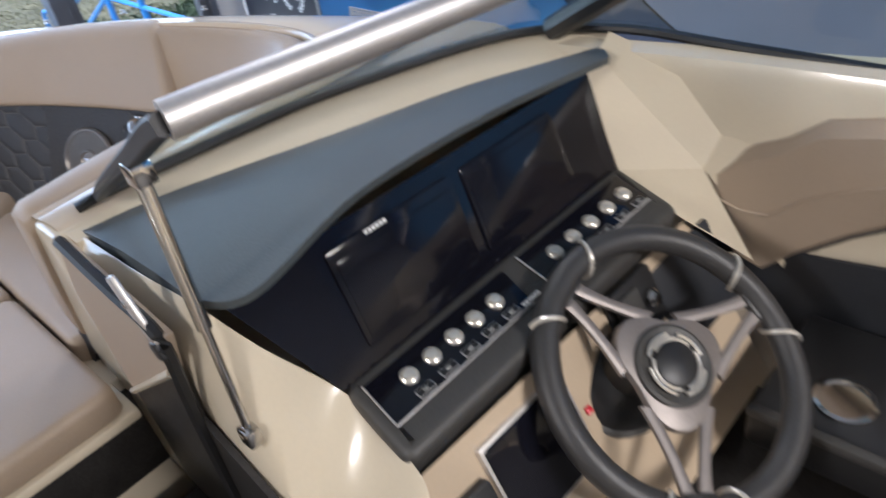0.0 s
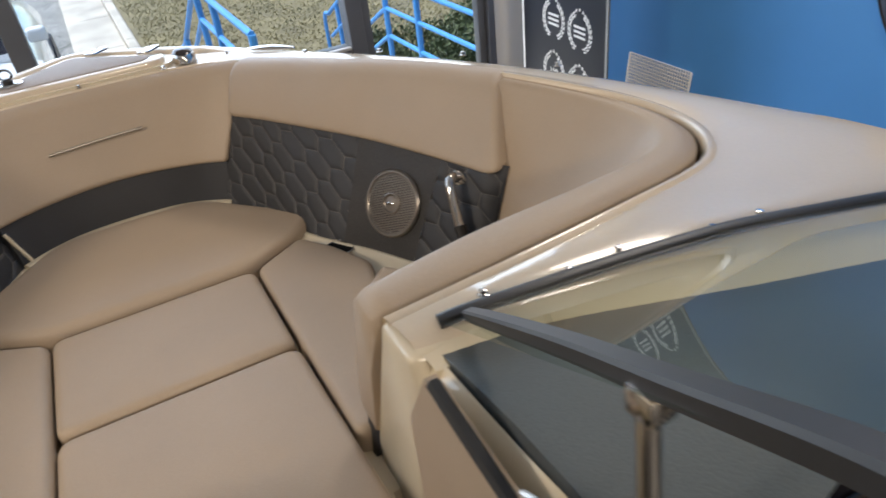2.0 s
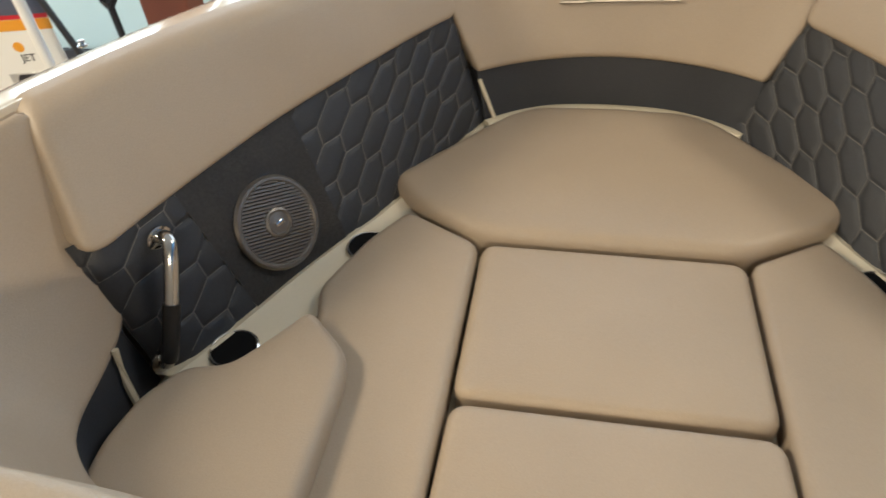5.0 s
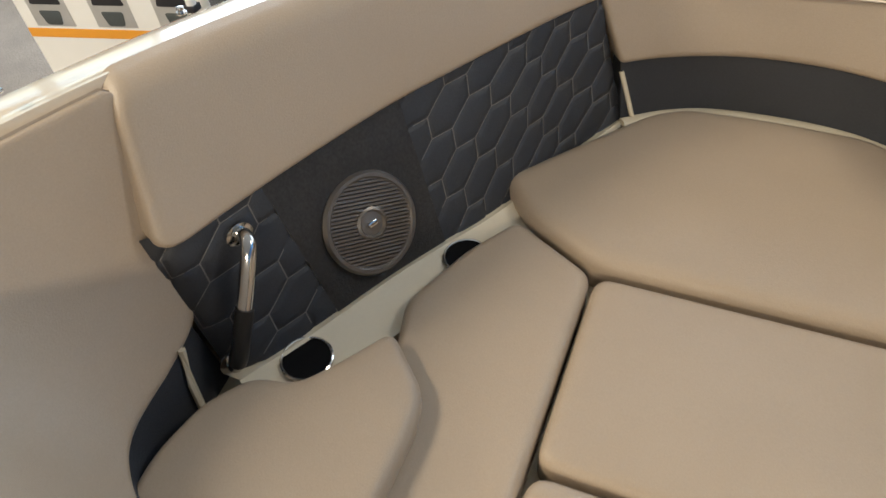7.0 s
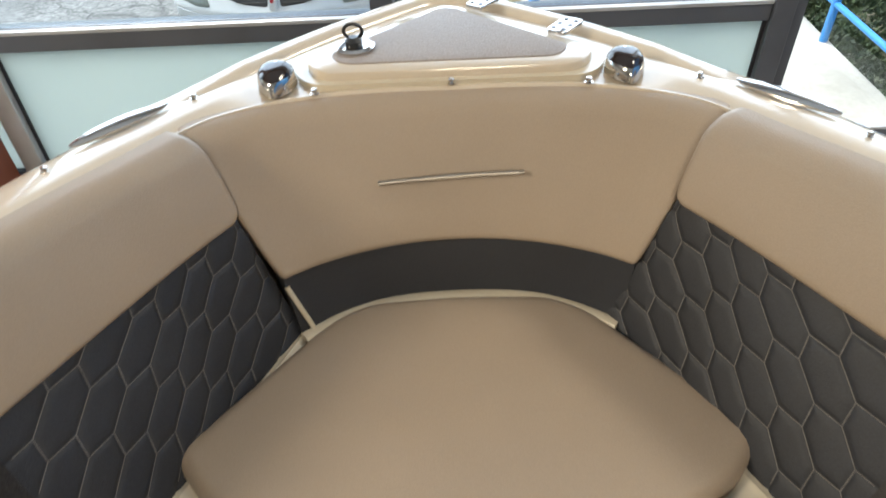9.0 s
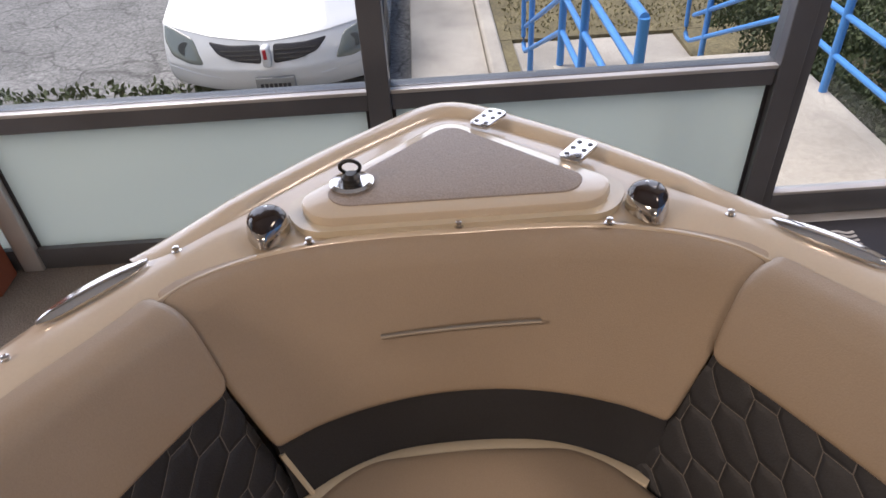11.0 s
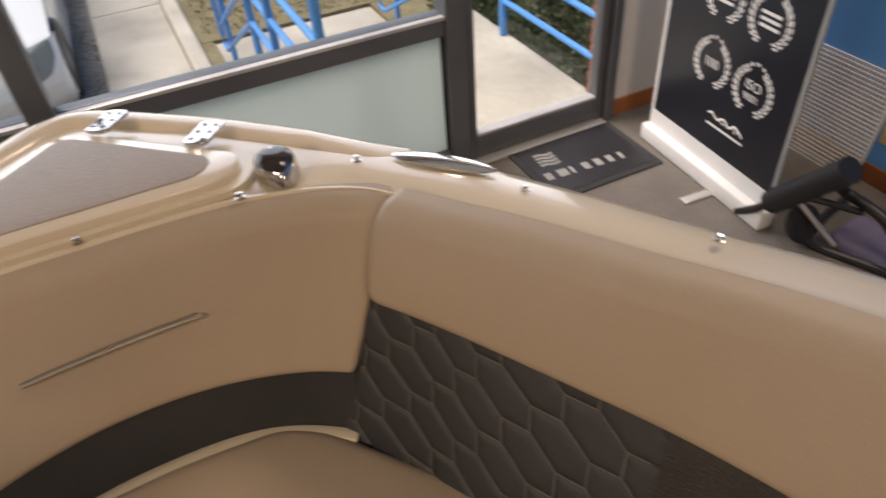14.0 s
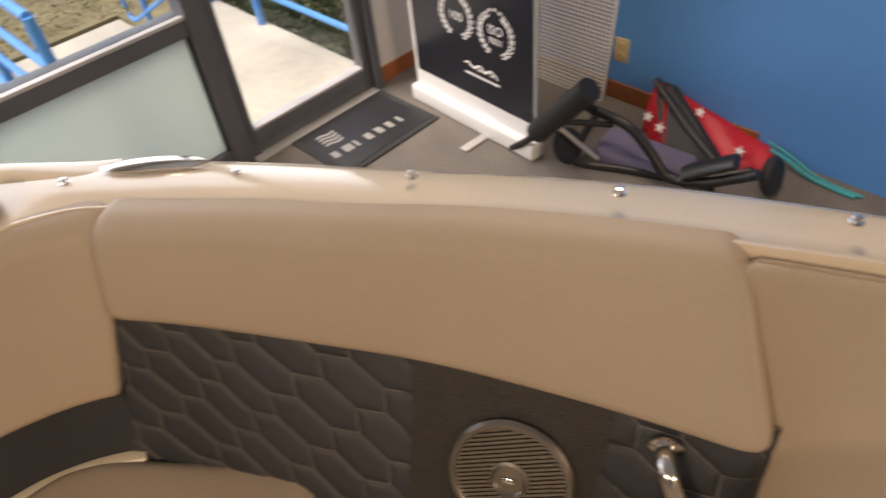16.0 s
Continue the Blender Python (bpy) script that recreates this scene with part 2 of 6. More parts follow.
def box(bm, x0, x1, y0, y1, z0, z1, bev=0.0, seg=2, m=ID):
    r = bmesh.ops.create_cube(bm, size=1.0)
    vs = r["verts"]
    bmesh.ops.transform(bm, matrix=m @ Matrix.Translation(((x0 + x1) / 2, (y0 + y1) / 2, (z0 + z1) / 2)) @ Matrix.Diagonal((x1 - x0, y1 - y0, z1 - z0, 1)), verts=vs)
    if bev:
        es = {e for v in vs for e in v.link_edges}
        bmesh.ops.bevel(bm, geom=list(es), offset=bev, segments=seg, affect="EDGES", profile=0.5)
    return bm


def boxed(*a, **k):
    return box(bmesh.new(), *a, **k)


def crom(pts, n=6, closed=False):
    """A smooth curve through points."""
    P = [Vector(p) for p in pts]
    out = []
    N = len(P)
    for i in range(N if closed else N - 1):
        p0, p1, p2, p3 = (P[(i + k) % N] if closed else P[min(max(i + k, 0), N - 1)] for k in (-1, 0, 1, 2))
        for j in range(n):
            t = j / n
            out.append(0.5 * ((2 * p1) + (p2 - p0) * t + (2 * p0 - 5 * p1 + 4 * p2 - p3) * t * t + (3 * p1 - p0 - 3 * p2 + p3) * t ** 3))
    if not closed:
        out.append(P[-1].copy())
    return out


def grid(rows, wrap=False, caps=False, bm=None):
    """A mesh through rows of points; wrap closes each row."""
    bm = bm or bmesh.new()
    V = [[bm.verts.new(p) for p in r] for r in rows]
    n = len(V[0])
    for a, b in zip(V, V[1:]):
        for j in range(n if wrap else n - 1):
            k = (j + 1) % n
            try:
                bm.faces.new((a[j], a[k], b[k], b[j]))
            except ValueError:
                pass
    if caps:
        bm.faces.new(V[0][::-1])
        bm.faces.new(V[-1])
    return bm


def tube(pts, r, n=10, bm=None, rz=None):
    """A round bar along points; rz flattens it."""
    P = [Vector(p) for p in pts]
    rows = []
    up = Vector((0, 0, 1))
    for i, p in enumerate(P):
        d = (P[min(i + 1, len(P) - 1)] - P[max(i - 1, 0)]).normalized()
        u = up if abs(d.dot(up)) < 0.95 else Vector((0, 1, 0))
        a = d.cross(u).normalized()
        b = a.cross(d).normalized()
        rows.append([p + a * (r * math.cos(6.2832 * k / n)) + b * ((rz or r) * math.sin(6.2832 * k / n)) for k in range(n)])
    return grid(rows, True, True, bm)


def lathe(profile, n=24, m=ID, bm=None):
    """Turn (radius, height) pairs about the z axis."""
    rows = [[m @ Vector((r * math.cos(6.2832 * k / n), r * math.sin(6.2832 * k / n), z)) for k in range(n)] for r, z in profile]
    return grid(rows, True, True, bm)


def inset(pts, d):
    """A closed outline (x, y) moved inwards by d."""
    n = len(pts)
    area = sum(pts[i][0] * pts[(i + 1) % n][1] - pts[(i + 1) % n][0] * pts[i][1] for i in range(n))
    sg = 1 if area > 0 else -1
    out = []
    for i in range(n):
        a, b, c = Vector(pts[i - 1][:2]), Vector(pts[i][:2]), Vector(pts[(i + 1) % n][:2])
        u, v = (b - a).normalized(), (c - b).normalized()
        nn = (Vector((-u.y, u.x)) + Vector((-v.y, v.x))) * sg
        if nn.length < 1e-6:
            nn = Vector((-u.y, u.x)) * sg
        nn.normalize()
        k = max(0.5, nn.dot(Vector((-u.y, u.x)) * sg))
        out.append(tuple(b + nn * (d / k)))
    return out


def rounded(pts, r, seg=5):
    """A closed outline with its corners rounded."""
    out = []
    n = len(pts)
    for i in range(n):
        a, b, c = Vector(pts[i - 1]), Vector(pts[i]), Vector(pts[(i + 1) % n])
        la, lc = (a - b).length, (c - b).length
        k = min(r, la * 0.45, lc * 0.45)
        p, q = b + (a - b).normalized() * k, b + (c - b).normalized() * k
        for j in range(seg + 1):
            t = j / seg
            out.append(tuple(p * (1 - t) ** 2 + b * 2 * t * (1 - t) + q * t * t))
    return out


def pad(outline, z0, z1, r=0.02, dome=0.006, seg=4, bm=None, m=ID):
    """A soft cushion over an outline: rounded shoulders and a slightly domed top."""
    rows = [[Vector((*p, z0)) for p in inset(outline, r * 0.4)], [Vector((*p, z0 + r * 0.4)) for p in outline]]
    for k in range(seg + 1):
        a = k / seg * math.pi / 2
        rows.append([Vector((*p, z1 - r + r * math.sin(a))) for p in inset(outline, r * (1 - math.cos(a)))])
    if not dome:
        rows.append([Vector((*p, z1)) for p in inset(outline, r + 0.008)])
    top = rows[-1]
    c = sum(top, Vector()) / len(top)
    for f in (0.93, 0.8, 0.55, 0.25, 0.02) if dome else ():
        rows.append([c + (p - c) * f + Vector((0, 0, dome * (1 - f * f))) for p in top])
    rows = [[m @ p for p in rr] for rr in rows]
    return grid(rows, True, True, bm)


def plate(outline, z0, z1, bev=0.0, bm=None, m=ID):
    """A flat plate over an outline with chamfered top edge."""
    o2 = inset(outline, bev) if bev else outline
    rows = [[Vector((*p, z0)) for p in outline], [Vector((*p, z1 - bev)) for p in outline]]
    if bev:
        rows.append([Vector((*p, z1 - bev * 0.3)) for p in inset(outline, bev * 0.3)])
        rows.append([Vector((*p, z1)) for p in o2])
    return grid([[m @ p for p in r] for r in rows], True, True, bm)


def mirror(pts):
    return [(-p[0], *p[1:]) for p in pts]


def sym(pts):
    """An outline from its right half, front to back."""
    return list(pts) + [(-p[0], *p[1:]) for p in reversed(pts) if abs(p[0]) > 1e-6]


def on(a, b, t):
    return Vector(a) + (Vector(b) - Vector(a)) * t


def frame_at(o, xdir, ydir):
    """A matrix with its x and y axes along the given ways."""
    x = Vector(xdir).normalized()
    z = x.cross(Vector(ydir)).normalized()
    y = z.cross(x)
    return Matrix.Translation(o) @ Matrix((x, y, z)).transposed().to_4x4()


# ---- the room and outdoors ----
WY, SILL = 3.31, 0.755      # window line and sill height
XW, XE = -7.0, 2.86         # side walls
YB, CZ = -7.0, 3.6          # back wall, ceiling
LOT = -0.85                 # car park below the floor

setting("floor", boxed(XW, XE, YB, WY + 0.12, -0.2, 0), CARPET, "grey flecked commercial carpet floor", "floor")
setting("ceiling", boxed(XW - .2, XE + .2, YB - .2, WY + 0.12, CZ, CZ + 0.15), CEIL, "plain off-white showroom ceiling", "ceiling")
setting("wall_east", boxed(XE, XE + 0.2, YB, WY + 0.12, -0.2, CZ), BLUEWALL, "bright blue painted showroom wall", "wall")
setting("wall_west", boxed(XW - 0.2, XW, YB, WY + 0.12, -0.2, CZ), WALLWHITE, "plain off-white showroom wall", "wall")
setting("wall_south", boxed(XW - .2, XE + .2, YB - 0.2, YB, -0.2, CZ), WALLWHITE, "plain off-white back wall", "wall")
setting("wall_pier", boxed(2.24, XE, WY - 0.02, WY + 0.07, -0.2, CZ), WALLWHITE, "off-white painted wall pier beside the door", "wall")
setting("wall_header", boxed(XW, 2.24, WY - 0.05, WY + 0.12, 2.7, CZ), WALLWHITE, "off-white wall above the windows", "wall")
bm = boxed(2.24, XE, WY - 0.032, WY - 0.02, 0, 0.09, 0.003)
setting("baseboard", bm, WOODBASE, "stained wooden baseboard", "baseboard")
setting("baseboard_2", boxed(XE - 0.012, XE, 1.5, WY - 0.035, 0, 0.09, 0.003), WOODBASE, "stained wooden baseboard under the blue wall", "baseboard")


def window_bay(name, x0, x1):
    w = thing(name, "bronze-framed shop window with a frosted lower panel", "window", kind="structure", at=((x0 + x1) / 2, WY, 0))
    part("window_frame", boxed(x0, x1, WY - 0.04, WY + 0.04, SILL - 0.075, SILL - 0.005, 0.004), BRONZE, w, smooth=False)
    part("window_sill", boxed(x0, x1, WY - 0.046, WY - 0.014, SILL - 0.004, SILL + 0.012, 0.003), SILLMET, w, "bright metal sill strip")
    part("glazing_gasket", boxed(x0, x1, WY - 0.0135, WY + 0.045, SILL - 0.004, SILL + 0.0138, 0.002), BRONZE, w, "dark glazing gasket")
    part("bottom_rail", boxed(x0, x1, WY - 0.04, WY + 0.04, 0, 0.11, 0.004), BRONZE, w)
    part("top_rail", boxed(x0, x1, WY - 0.04, WY + 0.04, 2.62, 2.7, 0.004), BRONZE, w)
    p = part("pane", boxed(x0, x1, WY - 0.004, WY + 0.004, SILL + 0.014, 2.62), glass, w)
    p.visible_shadow = False
    part("panel", boxed(x0, x1, WY - 0.012, WY + 0.012, 0.11, SILL - 0.075), FROST, w, "frosted pale green panel")
    part("gasket", boxed(x0, x0 + 0.014, WY - 0.02, WY - 0.012, 0.11, SILL - 0.075), CARBLACK, w)
    part("gasket", boxed(x1 - 0.014, x1, WY - 0.02, WY - 0.012, 0.11, SILL - 0.075), CARBLACK, w)
    return w


MULL = [-6.4, -5.0, -3.55, -1.86, -0.225, 1.365]
for i, (a, b) in enumerate(zip(MULL, MULL[1:])):
    window_bay("window_%d" % (i + 1), a + 0.045, b - 0.045)
for i, x in enumerate(MULL):
    setting("mullion_%d" % (i + 1), boxed(x - 0.045, x + 0.045, WY - 0.055, WY + 0.055, 0, 2.7, 0.005), BRONZE if x > -1 else SILLMET, "bronze anodised window mullion" if x > -1 else "pale metal window mullion", "mullion")
setting("column", boxed(-2.18, -1.93, WY - 0.22, WY - 0.06, 0, 2.7, 0.01), BROWN, "red-brown painted column beside the window", "column")
setting("wall_west_pier", boxed(XW, -6.445, WY - 0.05, WY + 0.12, 0, 2.7), WALLWHITE, "off-white wall beside the windows", "wall")

door = thing("door_1", "bronze-framed glass entrance door, closed", "door", kind="structure", at=(1.8, WY, 0))
DX0, DX1 = 1.412, 2.19
part("stile", boxed(DX0, DX0 + 0.05, WY - 0.03, WY + 0.03, 0.01, 2.3, 0.004), BRONZE, door)
part("stile", boxed(DX1 - 0.05, DX1, WY - 0.03, WY + 0.03, 0.01, 2.3, 0.004), BRONZE, door)
part("bottom_rail", boxed(DX0 + 0.05, DX1 - 0.05, WY - 0.03, WY + 0.03, 0.02, 0.135, 0.004), BRONZE, door)
part("top_rail", boxed(DX0 + 0.05, DX1 - 0.05, WY - 0.03, WY + 0.03, 2.2, 2.3, 0.004), BRONZE, door)
part("bead", boxed(DX0 + 0.05, DX1 - 0.05, WY - 0.034, WY + 0.02, 0.135, 0.15, 0.003), SILLMET, door, "bright glazing bead")
p = part("pane", boxed(DX0 + 0.05, DX1 - 0.05, WY - 0.004, WY + 0.004, 0.15, 2.2), glass, door)
p.visible_shadow = False
setting("door_frame", boxed(DX1 + 0.002, 2.24, WY - 0.06, WY + 0.06, 0, 2.7, 0.004), BRONZE, "bronze anodised door jamb", "door frame")
setting("door_header", boxed(DX0, DX1, WY - 0.05, WY + 0.05, 2.305, 2.7, 0.004), BRONZE, "bronze door header", "door frame")
setting("threshold", boxed(DX0 - 0.002, DX1, WY - 0.08, WY + 0.08, 0.0, 0.012, 0.003), SILLMET, "worn metal door threshold", "threshold")

setting("ground", boxed(-600, 600, -600, 900, LOT - 0.5, LOT), ASPHALT, "cracked grey asphalt car park", "ground")

# ---- the boat ----
hull = thing("motor_boat", "tan and white bowrider motor boat on the showroom floor", "boat", at=(0, 0, 0))

# deck: inner edge of the bow well and outer edge, starboard half, from the bow aft
INNER = [(0, 1.592, 1.354), (0.10, 1.592, 1.354), (0.20, 1.583, 1.354), (0.29, 1.556, 1.354), (0.355, 1.520, 1.354), (0.390, 1.480, 1.355), (0.430, 1.415, 1.357), (0.500, 1.305, 1.361), (0.570, 1.185, 1.366),
         (0.640, 1.07, 1.370), (0.700, 0.965, 1.371), (0.776, 0.808, 1.366), (0.842, 0.68, 1.355), (0.888, 0.57, 1.345), (0.900, 0.46, 1.338), (0.868, 0.371, 1.335), (0.79, 0.308, 1.335), (0.63, 0.286, 1.334), (0.436, 0.268, 1.333), (0.252, 0.259, 1.329)]
OUTER = [(0, 2.02, 1.358), (0.045, 2.0, 1.358), (0.10, 1.955, 1.358), (0.18, 1.885, 1.358), (0.265, 1.80, 1.358), (0.34, 1.715, 1.358), (0.42, 1.62, 1.358), (0.50, 1.52, 1.358), (0.60, 1.37, 1.355),
         (0.70, 1.20, 1.352), (0.775, 1.08, 1.349), (0.865, 0.91, 1.345), (0.945, 0.72, 1.341), (0.99, 0.60, 1.338), (1.045, 0.42, 1.336), (1.09, 0.22, 1.335), (1.06, 0.03, 1.335), (0.72, 0.120, 1.338), (0.42, 0.180, 1.336), (0.262, 0.188, 1.326)]


def deck_z(y):
    t = min(max((1.45 - y) / 0.5, 0), 1)
    t2 = min(max((0.85 - y) / 0.5, 0), 1)
    return 1.358 + 0.024 * t * t * (3 - 2 * t) - 0.044 * t2 * t2 * (3 - 2 * t2)


def deck_half(sx):
    rows = []
    for a, b in zip(crom(INNER, 5), crom(OUTER, 5)):
        out = Vector((b.x - a.x, b.y - a.y, 0)).normalized() * 0.012
        pts = [a + Vector((0, 0, -0.09)), a + Vector((0, 0, -0.012)), a + Vector((0, 0, 0.001)) + out * 0.15, a + Vector((0, 0, 0.006)) + out * 0.5, a + Vector((0, 0, 0.006)) + out * 1.0, a + Vector((0, 0, 0.001)) + out * 1.6]
        for f in (0.3, 0.6, 0.85):
            pts.append(on(a, b, f) + Vector((0, 0, 0.007 * math.sin(math.pi * f))))
        pts += [b + Vector((0, 0, -0.003)), b + Vector((0, 0, -0.016)) + out, b + Vector((0, 0, -0.05)) + out]
        rows.append([Vector((sx * p.x, p.y, p.z)) for p in pts])
    return rows


bm = grid(deck_half(1))
grid(deck_half(-1), bm=bm)
bmesh.ops.remove_doubles(bm, verts=bm.verts[:], dist=0.0006)
bpart("deck", bm, GEL, hull, "glossy white gelcoat bow deck")

# hull sides down to the keel
SHEER = [(0, 2.03), (0.06, 2.0), (0.18, 1.89), (0.27, 1.80), (0.42, 1.625), (0.60, 1.375), (0.775, 1.085), (0.945, 0.72), (1.035, 0.42), (1.10, 0.1), (1.17, -0.5), (1.2, -1.3), (1.2, -2.4), (1.2, -4.0)]
rows = []
for p in crom([(*q, 0) for q in SHEER], 4):
    z = 1.335 - 0.028
    ky = p.y - 0.10 if p.y > 0 else p.y
    row = [Vector((p.x + 0.012, p.y, z)), Vector((p.x * 0.98, p.y - 0.02, z - 0.2)), Vector((p.x * 0.86, ky, 0.72)), Vector((p.x * 0.55, ky, 0.42)), Vector((0, ky - 0.1, 0.16))]
    rows.append(row)
bm = grid(rows)
grid([[Vector((-v.x, v.y, v.z)) for v in r] for r in rows], bm=bm)
bmesh.ops.remove_doubles(bm, verts=bm.verts[:], dist=0.0006)
bpart("hull_shell", bm, GEL, hull, "white gelcoat hull side")
bpart("cockpit_sole", boxed(-1.1, 1.1, -4.0, 0.2, 0.72, 0.75), DARKWOVEN, hull, "dark woven cockpit floor")
bpart("cockpit_transom", boxed(-1.19, 1.19, -4.05, -4.0, 0.3, 1.3), CREAM, hull)
for s in (1, -1):
    # gunwale aft of the windshield corner
    rows = []
    for y in (0.12, -0.1, -0.4, -0.8, -1.4, -2.4, -4.0):
        xo = 1.07 + 0.13 * min(1, (0.12 - y) / 1.0) + 0.012
        xi = 1.03 + 0.05 * min(1, (0.12 - y) / 0.6)
        rows.append([Vector((s * xi, y, 0.75)), Vector((s * xi, y, 1.30)), Vector((s * (xi + 0.012), y, 1.325)), Vector((s * (xo - 0.02), y, 1.33)), Vector((s * xo, y, 1.31)), Vector((s * xo, y, 1.25))])
    bpart("gunwale", grid(rows), CREAM, hull, "cream gelcoat gunwale")

# well liner: a cream tub below the cushions
LIN = [(0, 1.55), (0.2, 1.54), (0.30, 1.47), (0.45, 1.2), (0.57, 0.95), (0.66, 0.75), (0.70, 0.6), (0.70, 0.36), (0.235, 0.33)]
bpart("seat_base", plate(sym([p for p in LIN]), 0.62, 0.962, 0.012), CREAM, hull, "cream moulded seat base and ledge", sharp=30)


def bolster(top, bot, bulge, thick=0.05, n=18, sx=1, ends=0.03, R=0.030, rnd=0.0):
    """A padded backrest between a top line and a bottom line."""
    T, B = crom(top, n), crom(bot, n)
    L = [0.0]
    for i in range(1, len(T)):
        L.append(L[-1] + (T[i] - T[i - 1]).length)
    rows = []
    for i in range(len(T)):
        d = T[min(i + 1, len(T) - 1)] - T[max(i - 1, 0)]
        inw = Vector((-d.y, d.x, 0)).normalized()
        if inw.dot(Vector((0, 0.9, 0)) - T[i]) < 0:
            inw = -inw
        e = min(1, min(L[i], L[-1] - L[i]) / ends)
        e = math.sqrt(max(0.0, 1 - (1 - e) ** 2)) * 0.6 + 0.4
        h = (B[i] - T[i]).length
        dn = (B[i] - T[i]) / h
        ra, rb = min(R, h * 0.4), min(R * 0.6, h * 0.25)
        g = min(L[i], L[-1] - L[i]) / rnd if rnd else 1
        g = rnd * (1 - math.sqrt(max(0.0, 1 - (1 - min(1, g)) ** 2)))
        x1, y0, y1 = bulge * e, -0.004 + g, h - g
        row = [(-0.03, y0)]
        row += [(x1 - ra + ra * math.sin(a), y0 + ra - ra * math.cos(a)) for a in np.linspace(0.0, math.pi / 2, 8)]
        row += [(x1 + 0.05 * bulge * math.sin(math.pi * t), y0 + ra + (y1 - rb - y0 - ra) * t) for t in (0.2, 0.4, 0.6, 0.8)]
        row += [(x1 - rb + rb * math.cos(a), y1 - rb + rb * math.sin(a)) for a in np.linspace(0.0, math.pi / 2, 6)]
        row = [T[i] + inw * a + dn * b for a, b in row]
        row += [B[i] - inw * thick * 0.6 - dn * g, on(T[i], B[i], 0.5) - inw * thick, T[i] - inw * thick * 0.6 + dn * g]
        rows.append([Vector((sx * p.x, p.y, p.z)) for p in row])
    return grid(rows, True, True)


S_TOP = [(0.372, 1.478, 1.362), (0.420, 1.400, 1.364), (0.488, 1.300, 1.367), (0.557, 1.180, 1.371), (0.625, 1.07, 1.374), (0.688, 0.955, 1.374), (0.736, 0.86, 1.372), (0.766, 0.800, 1.370)]
S_BOT = [(0.325, 1.440, 1.240), (0.372, 1.370, 1.238), (0.420, 1.293, 1.234), (0.486, 1.18, 1.228), (0.550, 1.065, 1.222), (0.607, 0.935, 1.216), (0.652, 0.82, 1.210), (0.690, 0.705, 1.205)]
A_BACK = [(0.774, 0.810, 1.366), (0.838, 0.68, 1.355), (0.880, 0.57, 1.346), (0.890, 0.46, 1.340), (0.862, 0.378, 1.338), (0.786, 0.316, 1.338), (0.63, 0.294, 1.337), (0.436, 0.276, 1.336), (0.243, 0.266, 1.331)]
A_EDGE = [(0.750, 0.808, 1.371), (0.812, 0.685, 1.359), (0.848, 0.575, 1.350), (0.852, 0.485, 1.346), (0.832, 0.428, 1.345), (0.77, 0.380, 1.345), (0.63, 0.360, 1.345), (0.43, 0.352, 1.342), (0.243, 0.327, 1.337)]
A_BOT = [(0.682, 0.752, 1.135), (0.668, 0.705, 1.092), (0.664, 0.65, 1.074), (0.655, 0.56, 1.068), (0.62, 0.51, 1.064), (0.56, 0.475, 1.062), (0.47, 0.455, 1.06), (0.36, 0.442, 1.06), (0.243, 0.432, 1.06)]


def resample(pts, n):
    """n places evenly along a smooth curve."""
    c = crom(pts, 12)
    L = [0.0]
    for p, q in zip(c, c[1:]):
        L.append(L[-1] + (q - p).length)
    out = []
    for k in range(n):
        d = L[-1] * k / (n - 1)
        i = max(0, min(len(c) - 2, int(np.searchsorted(L, d)) - 1))
        out.append(on(c[i], c[i + 1], (d - L[i]) / max(L[i + 1] - L[i], 1e-9)))
    return out


def corner_cushion(sx, n=64):
    """A backrest with a flat top, soft front edge and rounded ends."""
    K, F, B = resample(A_BACK, n), resample(A_EDGE, n), resample(A_BOT, n)
    L = [0.0]
    for p, q in zip(F, F[1:]):
        L.append(L[-1] + (q - p).length)
    rows = []
    for i in range(n):
        k, f, b = K[i], F[i], B[i]
        top, face = (k - f), (b - f)
        w, h = top.length, face.length
        top, face = top / w, face / h
        out = -(top + face).normalized()
        r, rb = 0.016, 0.022
        back = top - face * top.dot(face)
        row = [k - Vector((0, 0, 0.03)), k - Vector((0, 0, 0.004)), k - top * min(0.006, w * 0.2), on(k, f, 0.5) + Vector((0, 0, 0.003))]
        p, q = f + top * min(r, w * 0.45), f + face * r
        row += [p * (1 - t) ** 2 + f * 2 * t * (1 - t) + q * t * t for t in np.linspace(0, 1, 6)]
        row += [on(f, b, t) + out * 0.010 * math.sin(math.pi * t) for t in (0.25, 0.45, 0.65, 0.82)]
        p, q = b - face * rb, b + back * rb
        row += [p * (1 - t) ** 2 + b * 2 * t * (1 - t) + q * t * t for t in np.linspace(0, 1, 5)]
        row += [b + back * 0.06, on(k, b, 0.5) + back * 0.03]
        u = min(1, min(L[i], L[-1] - L[i]) / 0.016)
        g = 0.012 * (1 - math.sqrt(max(0.0, 1 - (1 - u) ** 2)))
        c = sum(row, Vector()) / len(row)
        rows.append([Vector((sx * v.x, v.y, v.z)) for v in (p + (c - p).normalized() * g for p in row)])
    return grid(rows, True, True)


F_TOP = [(-0.390, 1.478, 1.356), (-0.31, 1.530, 1.354), (-0.2, 1.566, 1.352), (-0.08, 1.580, 1.352), (0.08, 1.580, 1.352), (0.2, 1.566, 1.352), (0.31, 1.530, 1.354), (0.390, 1.478, 1.356)]
F_BOT = [(-0.278, 1.424, 1.128), (-0.22, 1.460, 1.128), (-0.14, 1.488, 1.130), (-0.05, 1.503, 1.132), (0.05, 1.503, 1.132), (0.14, 1.488, 1.130), (0.22, 1.460, 1.128), (0.278, 1.424, 1.128)]
